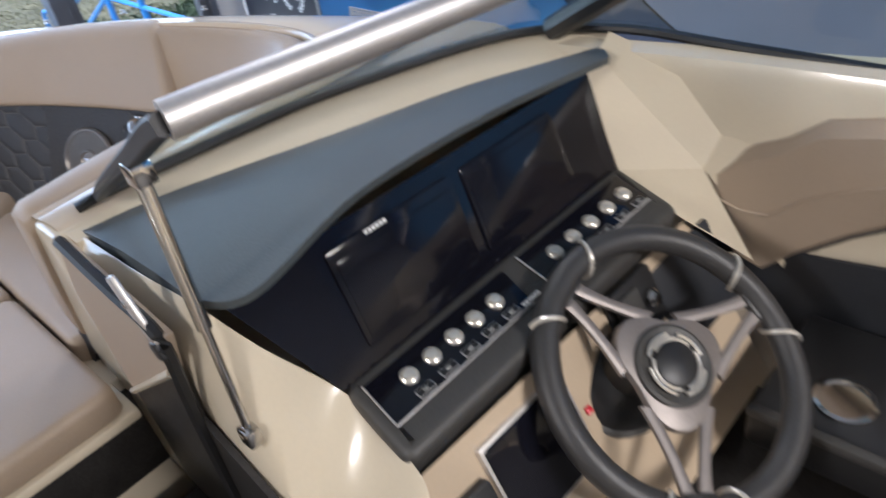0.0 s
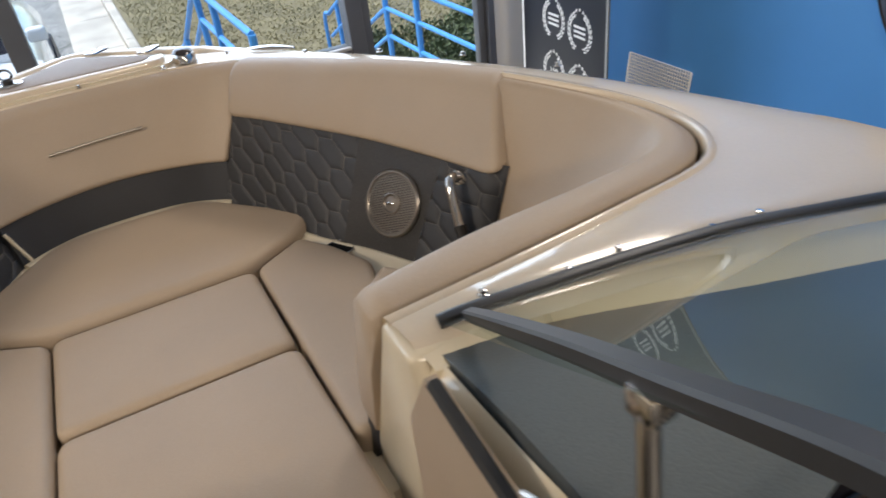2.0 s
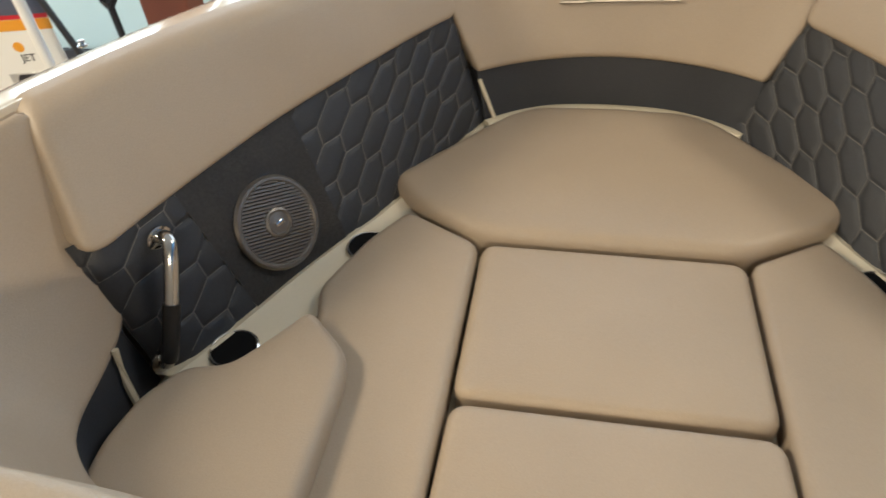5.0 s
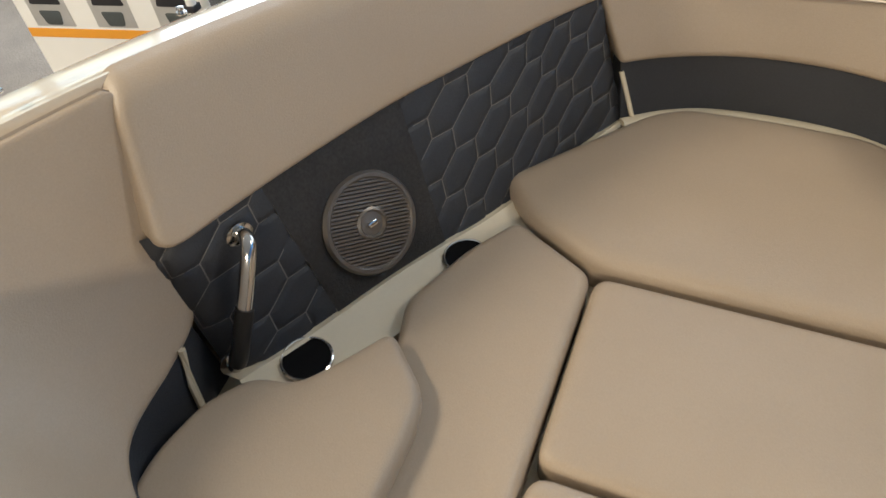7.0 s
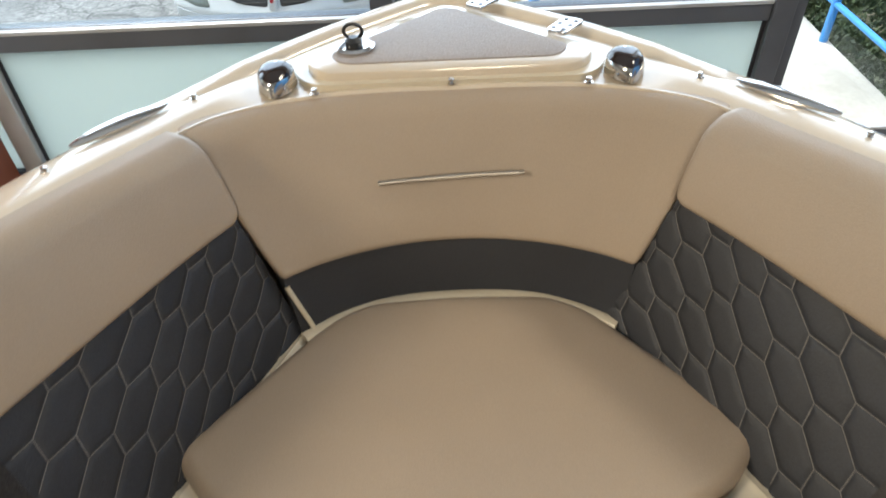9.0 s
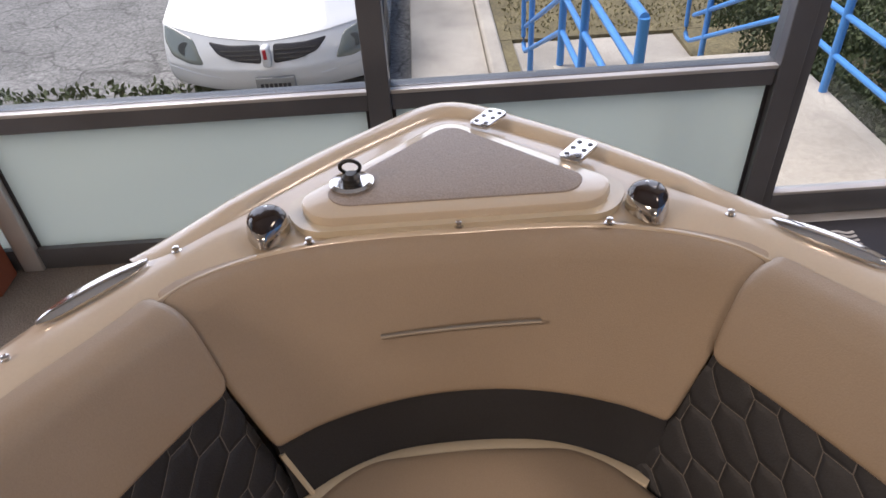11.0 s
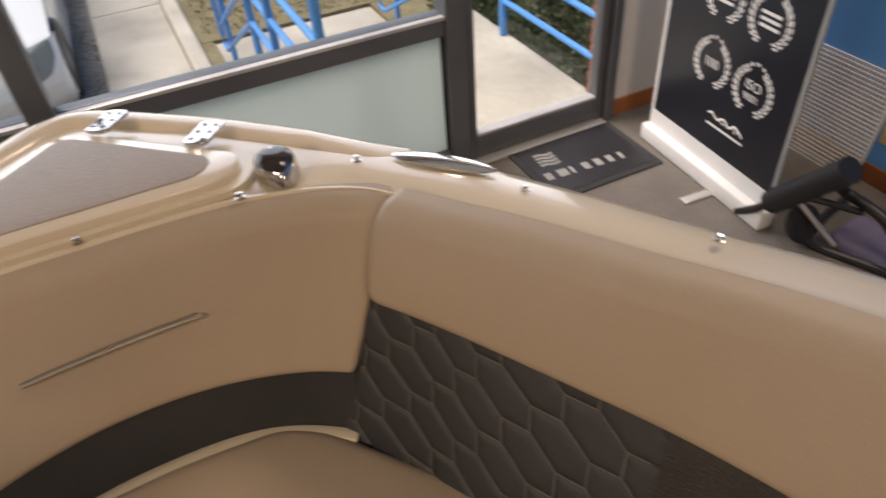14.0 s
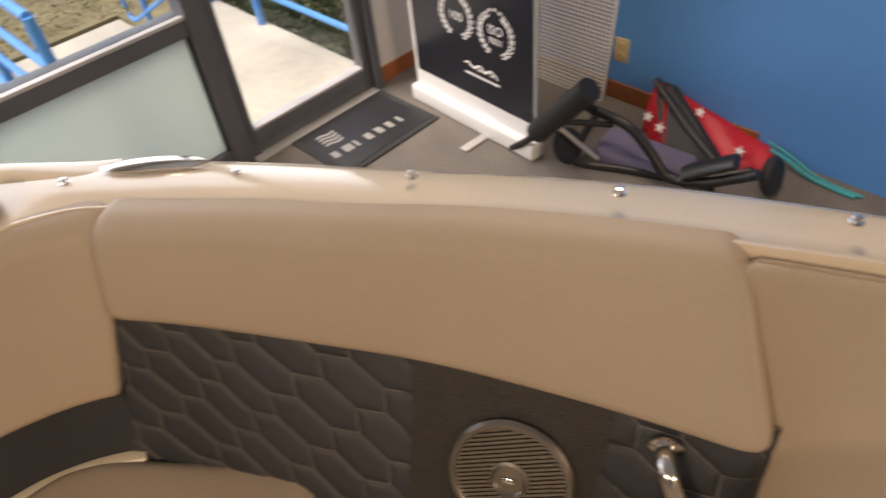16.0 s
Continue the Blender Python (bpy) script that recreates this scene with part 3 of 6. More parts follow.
for s in (1, -1):
    b = bolster(S_TOP, S_BOT, 0.020, sx=s, ends=0.012, rnd=0.024)
    tagged(bpart("backrest_cushion", b, VINYL), "tan vinyl side backrest cushion of the bow seat", "cushion", "bow backrests")
    tagged(bpart("backrest_cushion", corner_cushion(s), VINYL, sharp=60), "curved tan vinyl corner backrest with a wide flat top", "cushion", "bow backrests")
front = tagged(bpart("backrest_cushion", bolster(F_TOP, F_BOT, 0.014, ends=0.014, rnd=0.010), VINYL), "curved tan vinyl front backrest with a metal trim bar", "cushion", "bow backrests")
# the thin steel trim bar on the front backrest
bar_pts = [Vector((x, 1.5215 - 0.30 * x * x, 1.2435 + 0.04 * x)) for x in np.linspace(-0.121, 0.108, 9)]
bpart("trim_bar", tube(bar_pts, 0.0038, 8), BRASSY, front, "thin steel trim bar")
# dark band under the front backrest
K_TOP = [(p[0] * 1.0, p[1] + 0.004, p[2] + 0.01) for p in F_BOT]
K_BOT = [(-0.258, 1.405, 1.022), (-0.20, 1.447, 1.022), (-0.13, 1.478, 1.022), (-0.05, 1.49, 1.022), (0.05, 1.49, 1.022), (0.13, 1.478, 1.022), (0.20, 1.447, 1.022), (0.258, 1.405, 1.022)]
kick = bpart("kick_band", bolster(K_TOP, K_BOT, 0.002, R=0.003), DARK, hull, "charcoal vinyl band")
bpart("piping", tube([(p[0] * 0.985, p[1] - 0.010, 1.027) for p in crom([(*q[:2], 0) for q in K_BOT], 4)], 0.012, 8, rz=0.006), CREAM, hull, "cream edge piping")

for s in (1, -1):
    # charcoal band; its inner end stands in for the shadow gap under the cushion
    ct = [(p[0] + 0.012, p[1] - 0.008, p[2] + 0.012) for p in A_BOT[1:]]
    cb = [(p[0] - 0.004, p[1] + 0.004, 0.965) for p in A_BOT[1:]]
    bpart("kick_band", bolster(ct, cb, 0.002, sx=s, R=0.003), DARK, hull, "charcoal vinyl band")
    bpart("corner_trim", tube([(s * 0.668, 0.664, 1.084), (s * 0.660, 0.648, 1.03), (s * 0.652, 0.640, 0.985)], 0.0055, 6), CREAM, hull, "cream corner trim")

# ---- dark side panels with quilting, speaker and grab handle ----
P_BOT = [(0.238, 1.420, 1.018), (0.300, 1.30, 1.010), (0.350, 1.19, 1.003), (0.393, 1.10, 1.0), (0.442, 1.015, 1.0), (0.490, 0.925, 1.0), (0.548, 0.80, 1.0), (0.606, 0.69, 1.0)]
P_TOPC, P_BOTC = crom([(p[0] + 0.010, p[1], p[2] + 0.02) for p in S_BOT], 10), crom(P_BOT, 10)


def panel_at(u, v):
    """A place on the starboard panel: u along from the bow, v up, and its inward way."""
    f = u * (len(P_TOPC) - 1)
    i = min(int(f), len(P_TOPC) - 2)
    a, b = on(P_TOPC[i], P_TOPC[i + 1], f - i), on(P_BOTC[i], P_BOTC[i + 1], f - i)
    t = (P_BOTC[i + 1] - P_BOTC[i]).normalized()
    up = (a - b).normalized()
    nrm = t.cross(up).normalized()
    if nrm.x > 0:
        nrm = -nrm
    sink = max(0.0, (u - 0.93) / 0.07)      # the aft end runs in behind the corner cushion
    return on(b, a, v) - nrm * (0.022 * sink * sink), nrm


PLEN = sum((P_BOTC[i + 1] - P_BOTC[i]).length for i in range(len(P_BOTC) - 1))
PH = 0.255
PORT_OUT = 0.024      # the port panel stands a little further out at its foot
HW, HS, HT = 0.049, 0.051, 0.026
QA, QL = (-0.775, -0.633), (0.80, -0.60)      # ways across and along the hexagons
QDET = QA[0] * QL[1] - QA[1] * QL[0]
Q0 = (0.0365, 0.2005)                         # middle of one long seam


def to_hex(x, y):
    x, y = x - Q0[0], y - Q0[1]
    return (x * QL[1] - y * QL[0]) / QDET, (QA[0] * y - QA[1] * x) / QDET + (HS + HT) / 2


def from_hex(p, q):
    q -= (HS + HT) / 2
    return Q0[0] + p * QA[0] + q * QL[0], Q0[1] + p * QA[1] + q * QL[1]


def hex_dist(x, y):
    """Distance to the nearest seam of the long hexagon quilting."""
    ny = HT / math.hypot(HW / 2, HT)
    nx = HW / 2 / math.hypot(HW / 2, HT)
    best = -1
    r0 = math.floor(y / (HS + HT))
    for r in (r0 - 1, r0, r0 + 1):
        cy = (r + 0.5) * (HS + HT)
        off = HW / 2 if r % 2 else 0
        c0 = math.floor((x - off) / HW)
        for c in (c0 - 1, c0, c0 + 1):
            cx = (c + 0.5) * HW + off
            dx, dy = abs(x - cx), abs(y - cy)
            d = min(HW / 2 - dx, ((HS / 2 + HT) - dy) * nx - dx * ny)
            best = max(best, d)
    return best


def quilt(u0, u1, sx):
    nu, nv = int((u1 - u0) * PLEN / 0.0025), 100
    rows = []
    for i in range(nu + 1):
        u = u0 + (u1 - u0) * i / nu
        row = []
        for j in range(nv + 1):
            v = j / nv
            p, nrm = panel_at(u, v)
            d = hex_dist(*to_hex(u * PLEN, v * PH))
            h = 0.0036 * (1 - math.exp(-max(d, 0) / 0.0042))
            q = p + nrm * h
            row.append(Vector((sx * (q.x + (PORT_OUT * (1 - v) if sx < 0 else 0)), q.y, q.z)))
        rows.append(row)
    return grid(rows)


def stitches(u0, u1, sx):
    """A line of thread along the seams, all round the hexagons."""
    bm = bmesh.new()
    for r in range(-3, 14):
        cy = (r + 0.5) * (HS + HT)
        off = HW / 2 if r % 2 else 0
        for c in range(-16, 8):
            cx = (c + 0.5) * HW + off
            V = [(cx - HW / 2, cy + HS / 2), (cx - HW / 2, cy - HS / 2), (cx, cy - HS / 2 - HT), (cx + HW / 2, cy - HS / 2)]
            pr = None
            for a, b in zip(V, V[1:]):
                d = Vector((b[0] - a[0], b[1] - a[1])).normalized()
                nn = Vector((-d.y, d.x))
                for k in range(4):
                    x, y = a[0] + (b[0] - a[0]) * k / 3, a[1] + (b[1] - a[1]) * k / 3
                    hx, hy = from_hex(x, y)
                    u, v = hx / PLEN, hy / PH
                    if not (u0 + 0.004 < u < u1 - 0.004 and 0.01 < v < 0.97):
                        pr = None
                        continue
                    pair = []
                    for o in (-0.0007, 0.0007):
                        hx, hy = from_hex(x + nn.x * o, y + nn.y * o)
                        uu, vv = hx / PLEN, hy / PH
                        p, nrm = panel_at(min(max(uu, 0), 1), vv)
                        p = p + nrm * 0.0013
                        pair.append(bm.verts.new((sx * (p.x + (PORT_OUT * (1 - vv) if sx < 0 else 0)), p.y, p.z)))
                    if pr:
                        bm.faces.new((pr[0], pr[1], pair[1], pair[0]))
                    pr = pair
    return bm


U1, U2 = 0.548, 0.81


def ring_speaker(s):
    u, v = (0.704, 0.44) if s > 0 else (0.688, 0.375)
    p, nrm = panel_at(u, v)
    p2, _ = panel_at(u + 0.02, v)
    t = (p2 - p).normalized()
    m = frame_at(p + nrm * 0.004, t, nrm.cross(t) if nrm.cross(t).z > 0 else -nrm.cross(t))
    if (m.to_3x3() @ Vector((0, 0, 1))).dot(nrm) < 0:
        m = m @ Matrix.Rotation(math.pi, 4, "X")
    flip = Matrix.Diagonal((s, 1, 1, 1)) @ Matrix.Translation((PORT_OUT * (1 - v) if s < 0 else 0, 0, 0))
    sp = thing("speaker", "round pewter marine loudspeaker with a slatted grille", "speaker", "bow speakers", at=(BOAT @ (flip @ p)))
    R = 0.077
    bpart("rim", lathe([(R - 0.012, 0.0), (R, 0.001), (R + 0.001, 0.006), (R - 0.003, 0.011), (R - 0.008, 0.011), (R - 0.012, 0.006), (R - 0.012, 0.0006)], 48, flip @ m), SPEAKER, sp, "pewter outer ring")
    bpart("cone", lathe([(R - 0.010, 0.0012), (0.02, 0.0012), (0.0005, 0.0012)], 40, flip @ m), BLACKPL, sp, "black backing")
    for k in range(-12, 13):
        y = k * 0.0055
        w = math.sqrt(max((R - 0.009) ** 2 - y * y, 0))
        spans = [(-w, w)] if abs(y) > 0.024 else [(-w, -math.sqrt(0.0245 ** 2 - y * y)), (math.sqrt(0.0245 ** 2 - y * y), w)]
        for a, b in spans:
            bpart("slat", boxed(a, b, y - 0.0018, y + 0.0018, 0.004, 0.0085, m=flip @ m @ Matrix.Rotation(radians(20), 4, "Z")), SPEAKER, sp)
    bpart("hub", lathe([(0.025, 0.002), (0.025, 0.010), (0.021, 0.012), (0.018, 0.008), (0.012, 0.008), (0.0005, 0.010)], 28, flip @ m), SPEAKER, sp, "pewter centre cap")
    bpart("emblem", boxed(-0.008, 0.008, -0.004, 0.004, 0.009, 0.0125, 0.0015, m=flip @ m), CHROME, sp, "bright centre emblem")


def grab_handle(s):
    pa, n = panel_at(0.875, 0.80 if s > 0 else 0.75)
    pb, n2 = panel_at(0.982, 0.10)
    if s < 0:
        pa, pb = pa + Vector((PORT_OUT * 0.26, 0, 0)), pb + Vector((PORT_OUT * 0.9, 0, 0))
    pts = [pa, pa + n * 0.03, on(pa, pb, 0.10) + n * 0.044, on(pa, pb, 0.45) + n * 0.043, on(pa, pb, 0.85) + n * 0.034, pb + n * 0.022, pb]
    pts = [Vector((s * q.x, q.y, q.z)) for q in crom(pts, 6)]
    h = thing("grab_handle", "curved grab handle of chrome and black grip", "handle", "bow grab handles", at=BOAT @ pts[0])
    bpart("chrome_end", tube(pts[:20], 0.0105, 12), CHROME, h, "polished chrome end")
    bpart("grip", tube(pts[19:29], 0.0125, 12), BLACKPL, h, "black rubber grip")
    bpart("chrome_end", tube(pts[28:], 0.0105, 12), CHROME, h, "polished chrome end")
    for q in (pa, pb):
        qq = Vector((s * q.x, q.y, q.z))
        nn = Vector((s * n.x, n.y, n.z))
        bpart("flange", lathe([(0.019, 0), (0.019, 0.003), (0.011, 0.007)], 20, frame_at(qq + nn * 0.005, (0, 0, 1), nn.cross(Vector((0, 0, 1))))), CHROME, h)


for s in (1, -1):
    sp = new("side_panel")
    sp.parent = hull
    tagged(sp, "charcoal side panel with hexagon quilting")
    for a, b in ((0.0, U1), (U2, 1.0)):
        q = bpart("quilting", quilt(a, b, s), DARK, sp, "hexagon-quilted charcoal vinyl", sharp=80)
        tagged(bpart("stitching", stitches(a, b, s), THREAD, sp), "fine grey stitching", "", "", "stuff")
    rows = []
    for i in range(25):
        u = U1 + (U2 - U1) * i / 24
        row = []
        for v in (0, 0, 0.02, 0.5, 0.99, 1.0, 1.0):
            p, nrm = panel_at(u, v)
            p = p + nrm * 0.0035
            row.append(Vector((s * (p.x + (PORT_OUT * (1 - v) if s < 0 else 0)), p.y, p.z)))
        rows.append(row)
    bmw = grid(rows)
    bmesh.ops.remove_doubles(bmw, verts=bmw.verts[:], dist=0.0001)
    bpart("insert", bmw, DARKWOVEN, sp, "dark woven speaker insert")
    ring_speaker(s)
    grab_handle(s)
    # cream corner trim between front band and side panel
    a, b = Vector((s * 0.322, 1.437, 1.243)), Vector((s * 0.236, 1.412, 1.02))
    if s < 0:
        bpart("corner_trim", tube([on(b, a, t) for t in (0, 0.2, 0.42)], 0.0045, 6), CREAM, hull, "cream corner trim")

for s in (1, -1):
    rows = []
    for p in crom(P_BOT, 5):
        if s < 0:
            p = p + Vector((PORT_OUT, 0, 0))
        q = Vector((p.x - 0.085, p.y - 0.03, 0.994)) if p.y < 1.32 else Vector((p.x - 0.03, p.y - 0.02, p.z - 0.004))
        rows.append([Vector((s * v.x, v.y, v.z)) for v in (p + Vector((0.02, 0, 0.004)), p + Vector((-0.002, 0, 0.003)), p + Vector((-0.010, -0.003, 0.006)), p + Vector((-0.018, -0.006, 0.001)), q, q + Vector((0, 0, -0.03)))])
    bpart("seat_ledge", grid(rows), CREAM, hull, "cream moulded ledge beside the cushions")

# ---- seat cushions ----


def seat(outline, z0, z1, label, r=0.02, dome=0.006, rad=0.03):
    return tagged(bpart("seat_cushion", pad(rounded(outline, rad), z0, z1, r, dome), VINYL, sharp=70), label, "cushion", "bow seat cushions")


seat(sym([(0.0, 1.481), (0.155, 1.474), (0.214, 1.437), (0.412, 1.182), (0.345, 1.105), (0.213, 1.034)][::1]), 0.962, 1.036, "tan vinyl front seat cushion filling the bow point", 0.024, 0.006, 0.03)
seat([(-0.213, 1.022), (0.213, 1.022), (0.213, 0.704), (-0.213, 0.704)], 0.962, 1.022, "square tan vinyl centre filler cushion", 0.016, 0.005, 0.03)
seat([(-0.213, 0.694), (0.213, 0.694), (0.222, 0.232), (-0.222, 0.232)], 0.962, 1.022, "long tan vinyl walkway filler cushion", 0.016, 0.005, 0.03)
for s in (1, -1):
    o = [(0.219, 1.022), (0.345, 1.100), (0.400, 1.01), (0.447, 0.885), (0.425, 0.80), (0.425, 0.42), (0.222, 0.42)]
    o = [(x + (0.014 if s < 0 and x > 0.3 else 0), y) for x, y in o]
    seat_ob = seat([(s * x, y) for x, y in o][::s], 0.962, 1.020, "tan vinyl side seat cushion with a raised outer pad", 0.015, 0.002, 0.022)
    o = [(0.357, 0.42), (0.357, 0.69), (0.368, 0.738), (0.444, 0.812), (0.492, 0.738), (0.525, 0.694), (0.585, 0.682), (0.624, 0.625), (0.638, 0.55), (0.630, 0.475), (0.56, 0.43)]
    bpart("raised_pad", pad(rounded([(s * x, y) for x, y in o][::s], 0.022), 0.965, 1.050, 0.017, 0.003), VINYL, seat_ob, "raised outer pad", sharp=70)
    for (cx, cy) in ((0.532 if s > 0 else 0.553, 0.768 if s > 0 else 0.752), (0.412, 1.008)):
        m = Matrix.Translation((s * cx, cy, 1.001))
        c = thing("cup_holder", "round black cup holder with a steel rim set in the ledge", "cup holder", "bow cup holders", at=BOAT @ Vector((s * cx, cy, 1.0)))
        bpart("rim", lathe([(0.033, 0.0), (0.038, 0.0), (0.038, 0.003), (0.036, 0.0045), (0.034, 0.004), (0.033, 0.0)], 28, m), CHROME, c)
        # no hole is cut: a flat disc coloured as dark as a deep well
        bpart("well", lathe([(0.0335, 0.0025), (0.031, 0.002), (0.0005, 0.0015)], 28, m), CUPSHADE, c, "flat black disc for the dark inside")

# ---- bow deck fittings ----
ZD = 1.362
hatch = thing("anchor_hatch", "white anchor locker lid with a grey grip pad", "hatch", at=BOAT @ Vector((0, 1.75, ZD)))
lid = rounded([(0.0, 1.912), (0.238, 1.675), (0.205, 1.615), (-0.205, 1.615), (-0.238, 1.675)], 0.05, 7)
bpart("groove", plate(rounded([(0.0, 1.94), (0.262, 1.678), (0.222, 1.602), (-0.222, 1.602), (-0.262, 1.678)], 0.055, 7), ZD - 0.006, ZD + 0.0055), CREAM, hatch, "shaded recess round the lid")
bpart("lid", plate(lid, ZD, ZD + 0.020, 0.007), GEL, hatch, "white gelcoat lid")
bpart("grip_pad", plate(rounded([(0.0, 1.882), (0.196, 1.682), (0.172, 1.642), (-0.172, 1.642), (-0.196, 1.682)], 0.035, 6), ZD + 0.019, ZD + 0.0225, 0.001), GREYPAD, hatch, "grey ribbed grip pad")
m = Matrix.Translation((-0.155, 1.70, ZD + 0.024))
bpart("latch_plate", lathe([(0.034, 0), (0.034, 0.003), (0.028, 0.006), (0.02, 0.004), (0.0005, 0.004)], 32, m), CHROME, hatch, "round chrome latch plate")
bpart("latch_boss", lathe([(0.014, 0.003), (0.014, 0.012), (0.008, 0.018), (0.0005, 0.018)], 20, m), BLACKPL, hatch)
bpart("latch_ring", tube([m @ Vector((0.015 * math.sin(a), 0.004 + 0.006 * math.cos(a), 0.026 - 0.014 * math.cos(a))) for a in np.linspace(0, 6.28, 25)], 0.003, 8), BLACKPL, hatch, "upright black pull ring")
for hx, hy in ((0.07, 1.893), (0.20, 1.757)):
    m = Matrix.Translation((hx, hy, ZD + 0.02)) @ Matrix.Rotation(radians(-38), 4, "Z")
    h = bpart("hinge", plate([tuple(v) for v in rounded([(-0.019, -0.036), (0.019, -0.036), (0.019, 0.036), (-0.019, 0.036)], 0.012)], 0, 0.006, 0.0015, m=m), CHROME, hatch, "polished steel hinge")
    for k in range(6):
        bpart("screw_hole", lathe([(0.0042, 0.0055), (0.0042, 0.0068), (0.0005, 0.0068)], 10, m @ Matrix.Translation(((k % 2 - 0.5) * 0.019, (k // 2 - 1) * 0.022, 0))), CARBLACK, h)


half = [(0.44, 1.56, ZD), (0.36, 1.655, ZD), (0.285, 1.742, ZD), (0.20, 1.832, ZD), (0.10, 1.922, ZD), (0.045, 1.968, ZD)]
rim = crom(half + [(0.0, 1.984, ZD)] + mirror(half)[::-1], 6)
rows = []
for i, p in enumerate(rim):
    d = (rim[min(i + 1, len(rim) - 1)] - rim[max(i - 1, 0)]).normalized()
    nn = Vector((-d.y, d.x, 0))
    if nn.y > 0:
        nn = -nn
    f = min(1, i / 8, (len(rim) - 1 - i) / 8)
    rows.append([p + nn * a + Vector((0, 0, b * f - 0.002)) for a, b in ((-0.026, -0.004), (-0.023, 0.006), (-0.016, 0.012), (-0.006, 0.014), (0.006, 0.0135), (0.016, 0.010), (0.023, 0.003), (0.027, -0.004))])
bpart("bow_rim", grid(rows), GEL, hull, "raised gelcoat rim of the bow deck", sharp=70)


def nav_dome(s):
    """Teardrop chrome lamp housing."""
    d = thing("nav_light", "chrome teardrop navigation light on the bow deck", "light", "bow lights", at=BOAT @ Vector((s * 0.272, 1.615, ZD)))
    rows = []
    for i in range(9):
        t = i / 8
        hz = 0.035 * math.sin(math.pi / 2 * t) ** 0.8
        k = math.cos(math.pi / 2 * t) ** 0.6
        row = []
        for j in range(28):
            a = 6.2832 * j / 28
            rx, ry = 0.031 * (1 - 0.40 * max(0, -math.sin(a)) ** 2), 0.026 if math.sin(a) > 0 else 0.048
            row.append(Vector((s * 0.272 + rx * k * math.cos(a), 1.622 + ry * k * math.sin(a) + 0.006 * t, ZD + hz)))
        rows.append(row)
    bpart("housing", grid(rows, True, True), CHROME, d)
    patch = [[on((s * 0.272, 1.622, ZD + 0.004), p, 1.02) for p in r] for r in rows[3:]]
    bpart("window", grid(patch, True, True), SMOKE, d, "dark brown glossy dome")
    bpart("lens", lathe([(0.008, 0), (0.007, 0.003), (0.0005, 0.005)], 16, Matrix.Translation((s * 0.272, 1.632, ZD + 0.031))), CHROME, d, "dark lens")


for s in (1, -1):
    nav_dome(s)
    # pull-up cleat lying flat on the gunwale
    cx, cy = s * 0.478, 1.503
    ang = math.atan2(-0.10, s * 0.085)
    m = Matrix.Translation((cx, cy, ZD + 0.003)) @ Matrix.Rotation(ang, 4, "Z")
    c = thing("cleat", "low polished steel mooring cleat on the gunwale", "cleat", "bow cleats", at=BOAT @ Vector((cx, cy, ZD)))
    rows = []
    for i in range(13):
        t = i / 12 * 2 - 1
        w = 0.014 * (1 - abs(t) ** 2.5) ** 0.6 + 0.002
        hz = 0.011 - 0.006 * t * t
        x = t * 0.078
        rows.append([m @ Vector(p) for p in ((x, -w, 0.002), (x, -w, hz * 0.6), (x, -w * 0.5, hz), (x, w * 0.5, hz), (x, w, hz * 0.6), (x, w, 0.002))])
    bpart("cleat_body", grid(rows, True, True), CHROME, c)


def snap(x, y, z):
    o = Vector((x, y, z))
    s = thing("snap_stud", "small nickel canvas snap stud on the deck", "snap stud", "canvas snap studs", at=BOAT @ o)
    bpart("stud", lathe([(0.0070, 0), (0.0070, 0.0015), (0.0042, 0.002), (0.0036, 0.0045), (0.0050, 0.006), (0.0046, 0.0082), (0.0005, 0.009)], 14, Matrix.Translation(o)), CHROME, s)


for x, y in ((0.0, 1.602), (0.21, 1.585), (-0.21, 1.585), (0.38, 1.585), (-0.395, 1.585), (0.538, 1.386), (-0.538, 1.386), (0.659, 1.173), (-0.659, 1.173), (0.762, 0.948), (-0.762, 0.948), (0.86, 0.74), (-0.86, 0.74)):
    snap(x, y, deck_z(y) + 0.004)

bpart("filler_board", boxed(-0.236, 0.236, 0.226, 0.40, 0.940, 0.961, 0.006), CREAM, hull, "cream board under the walkway cushion")
bpart("walkway_step", boxed(-0.262, 0.262, 0.305, 0.328, 0.752, 0.938, 0.004), DARKWOVEN, hull, "dark carpeted step under the walkway cushion")

# ---- starboard console, dash and helm ----
con = thing("helm_console", "cream helm console with a dark dash", "console", at=BOAT @ Vector((0.6, -0.1, 0.75)))
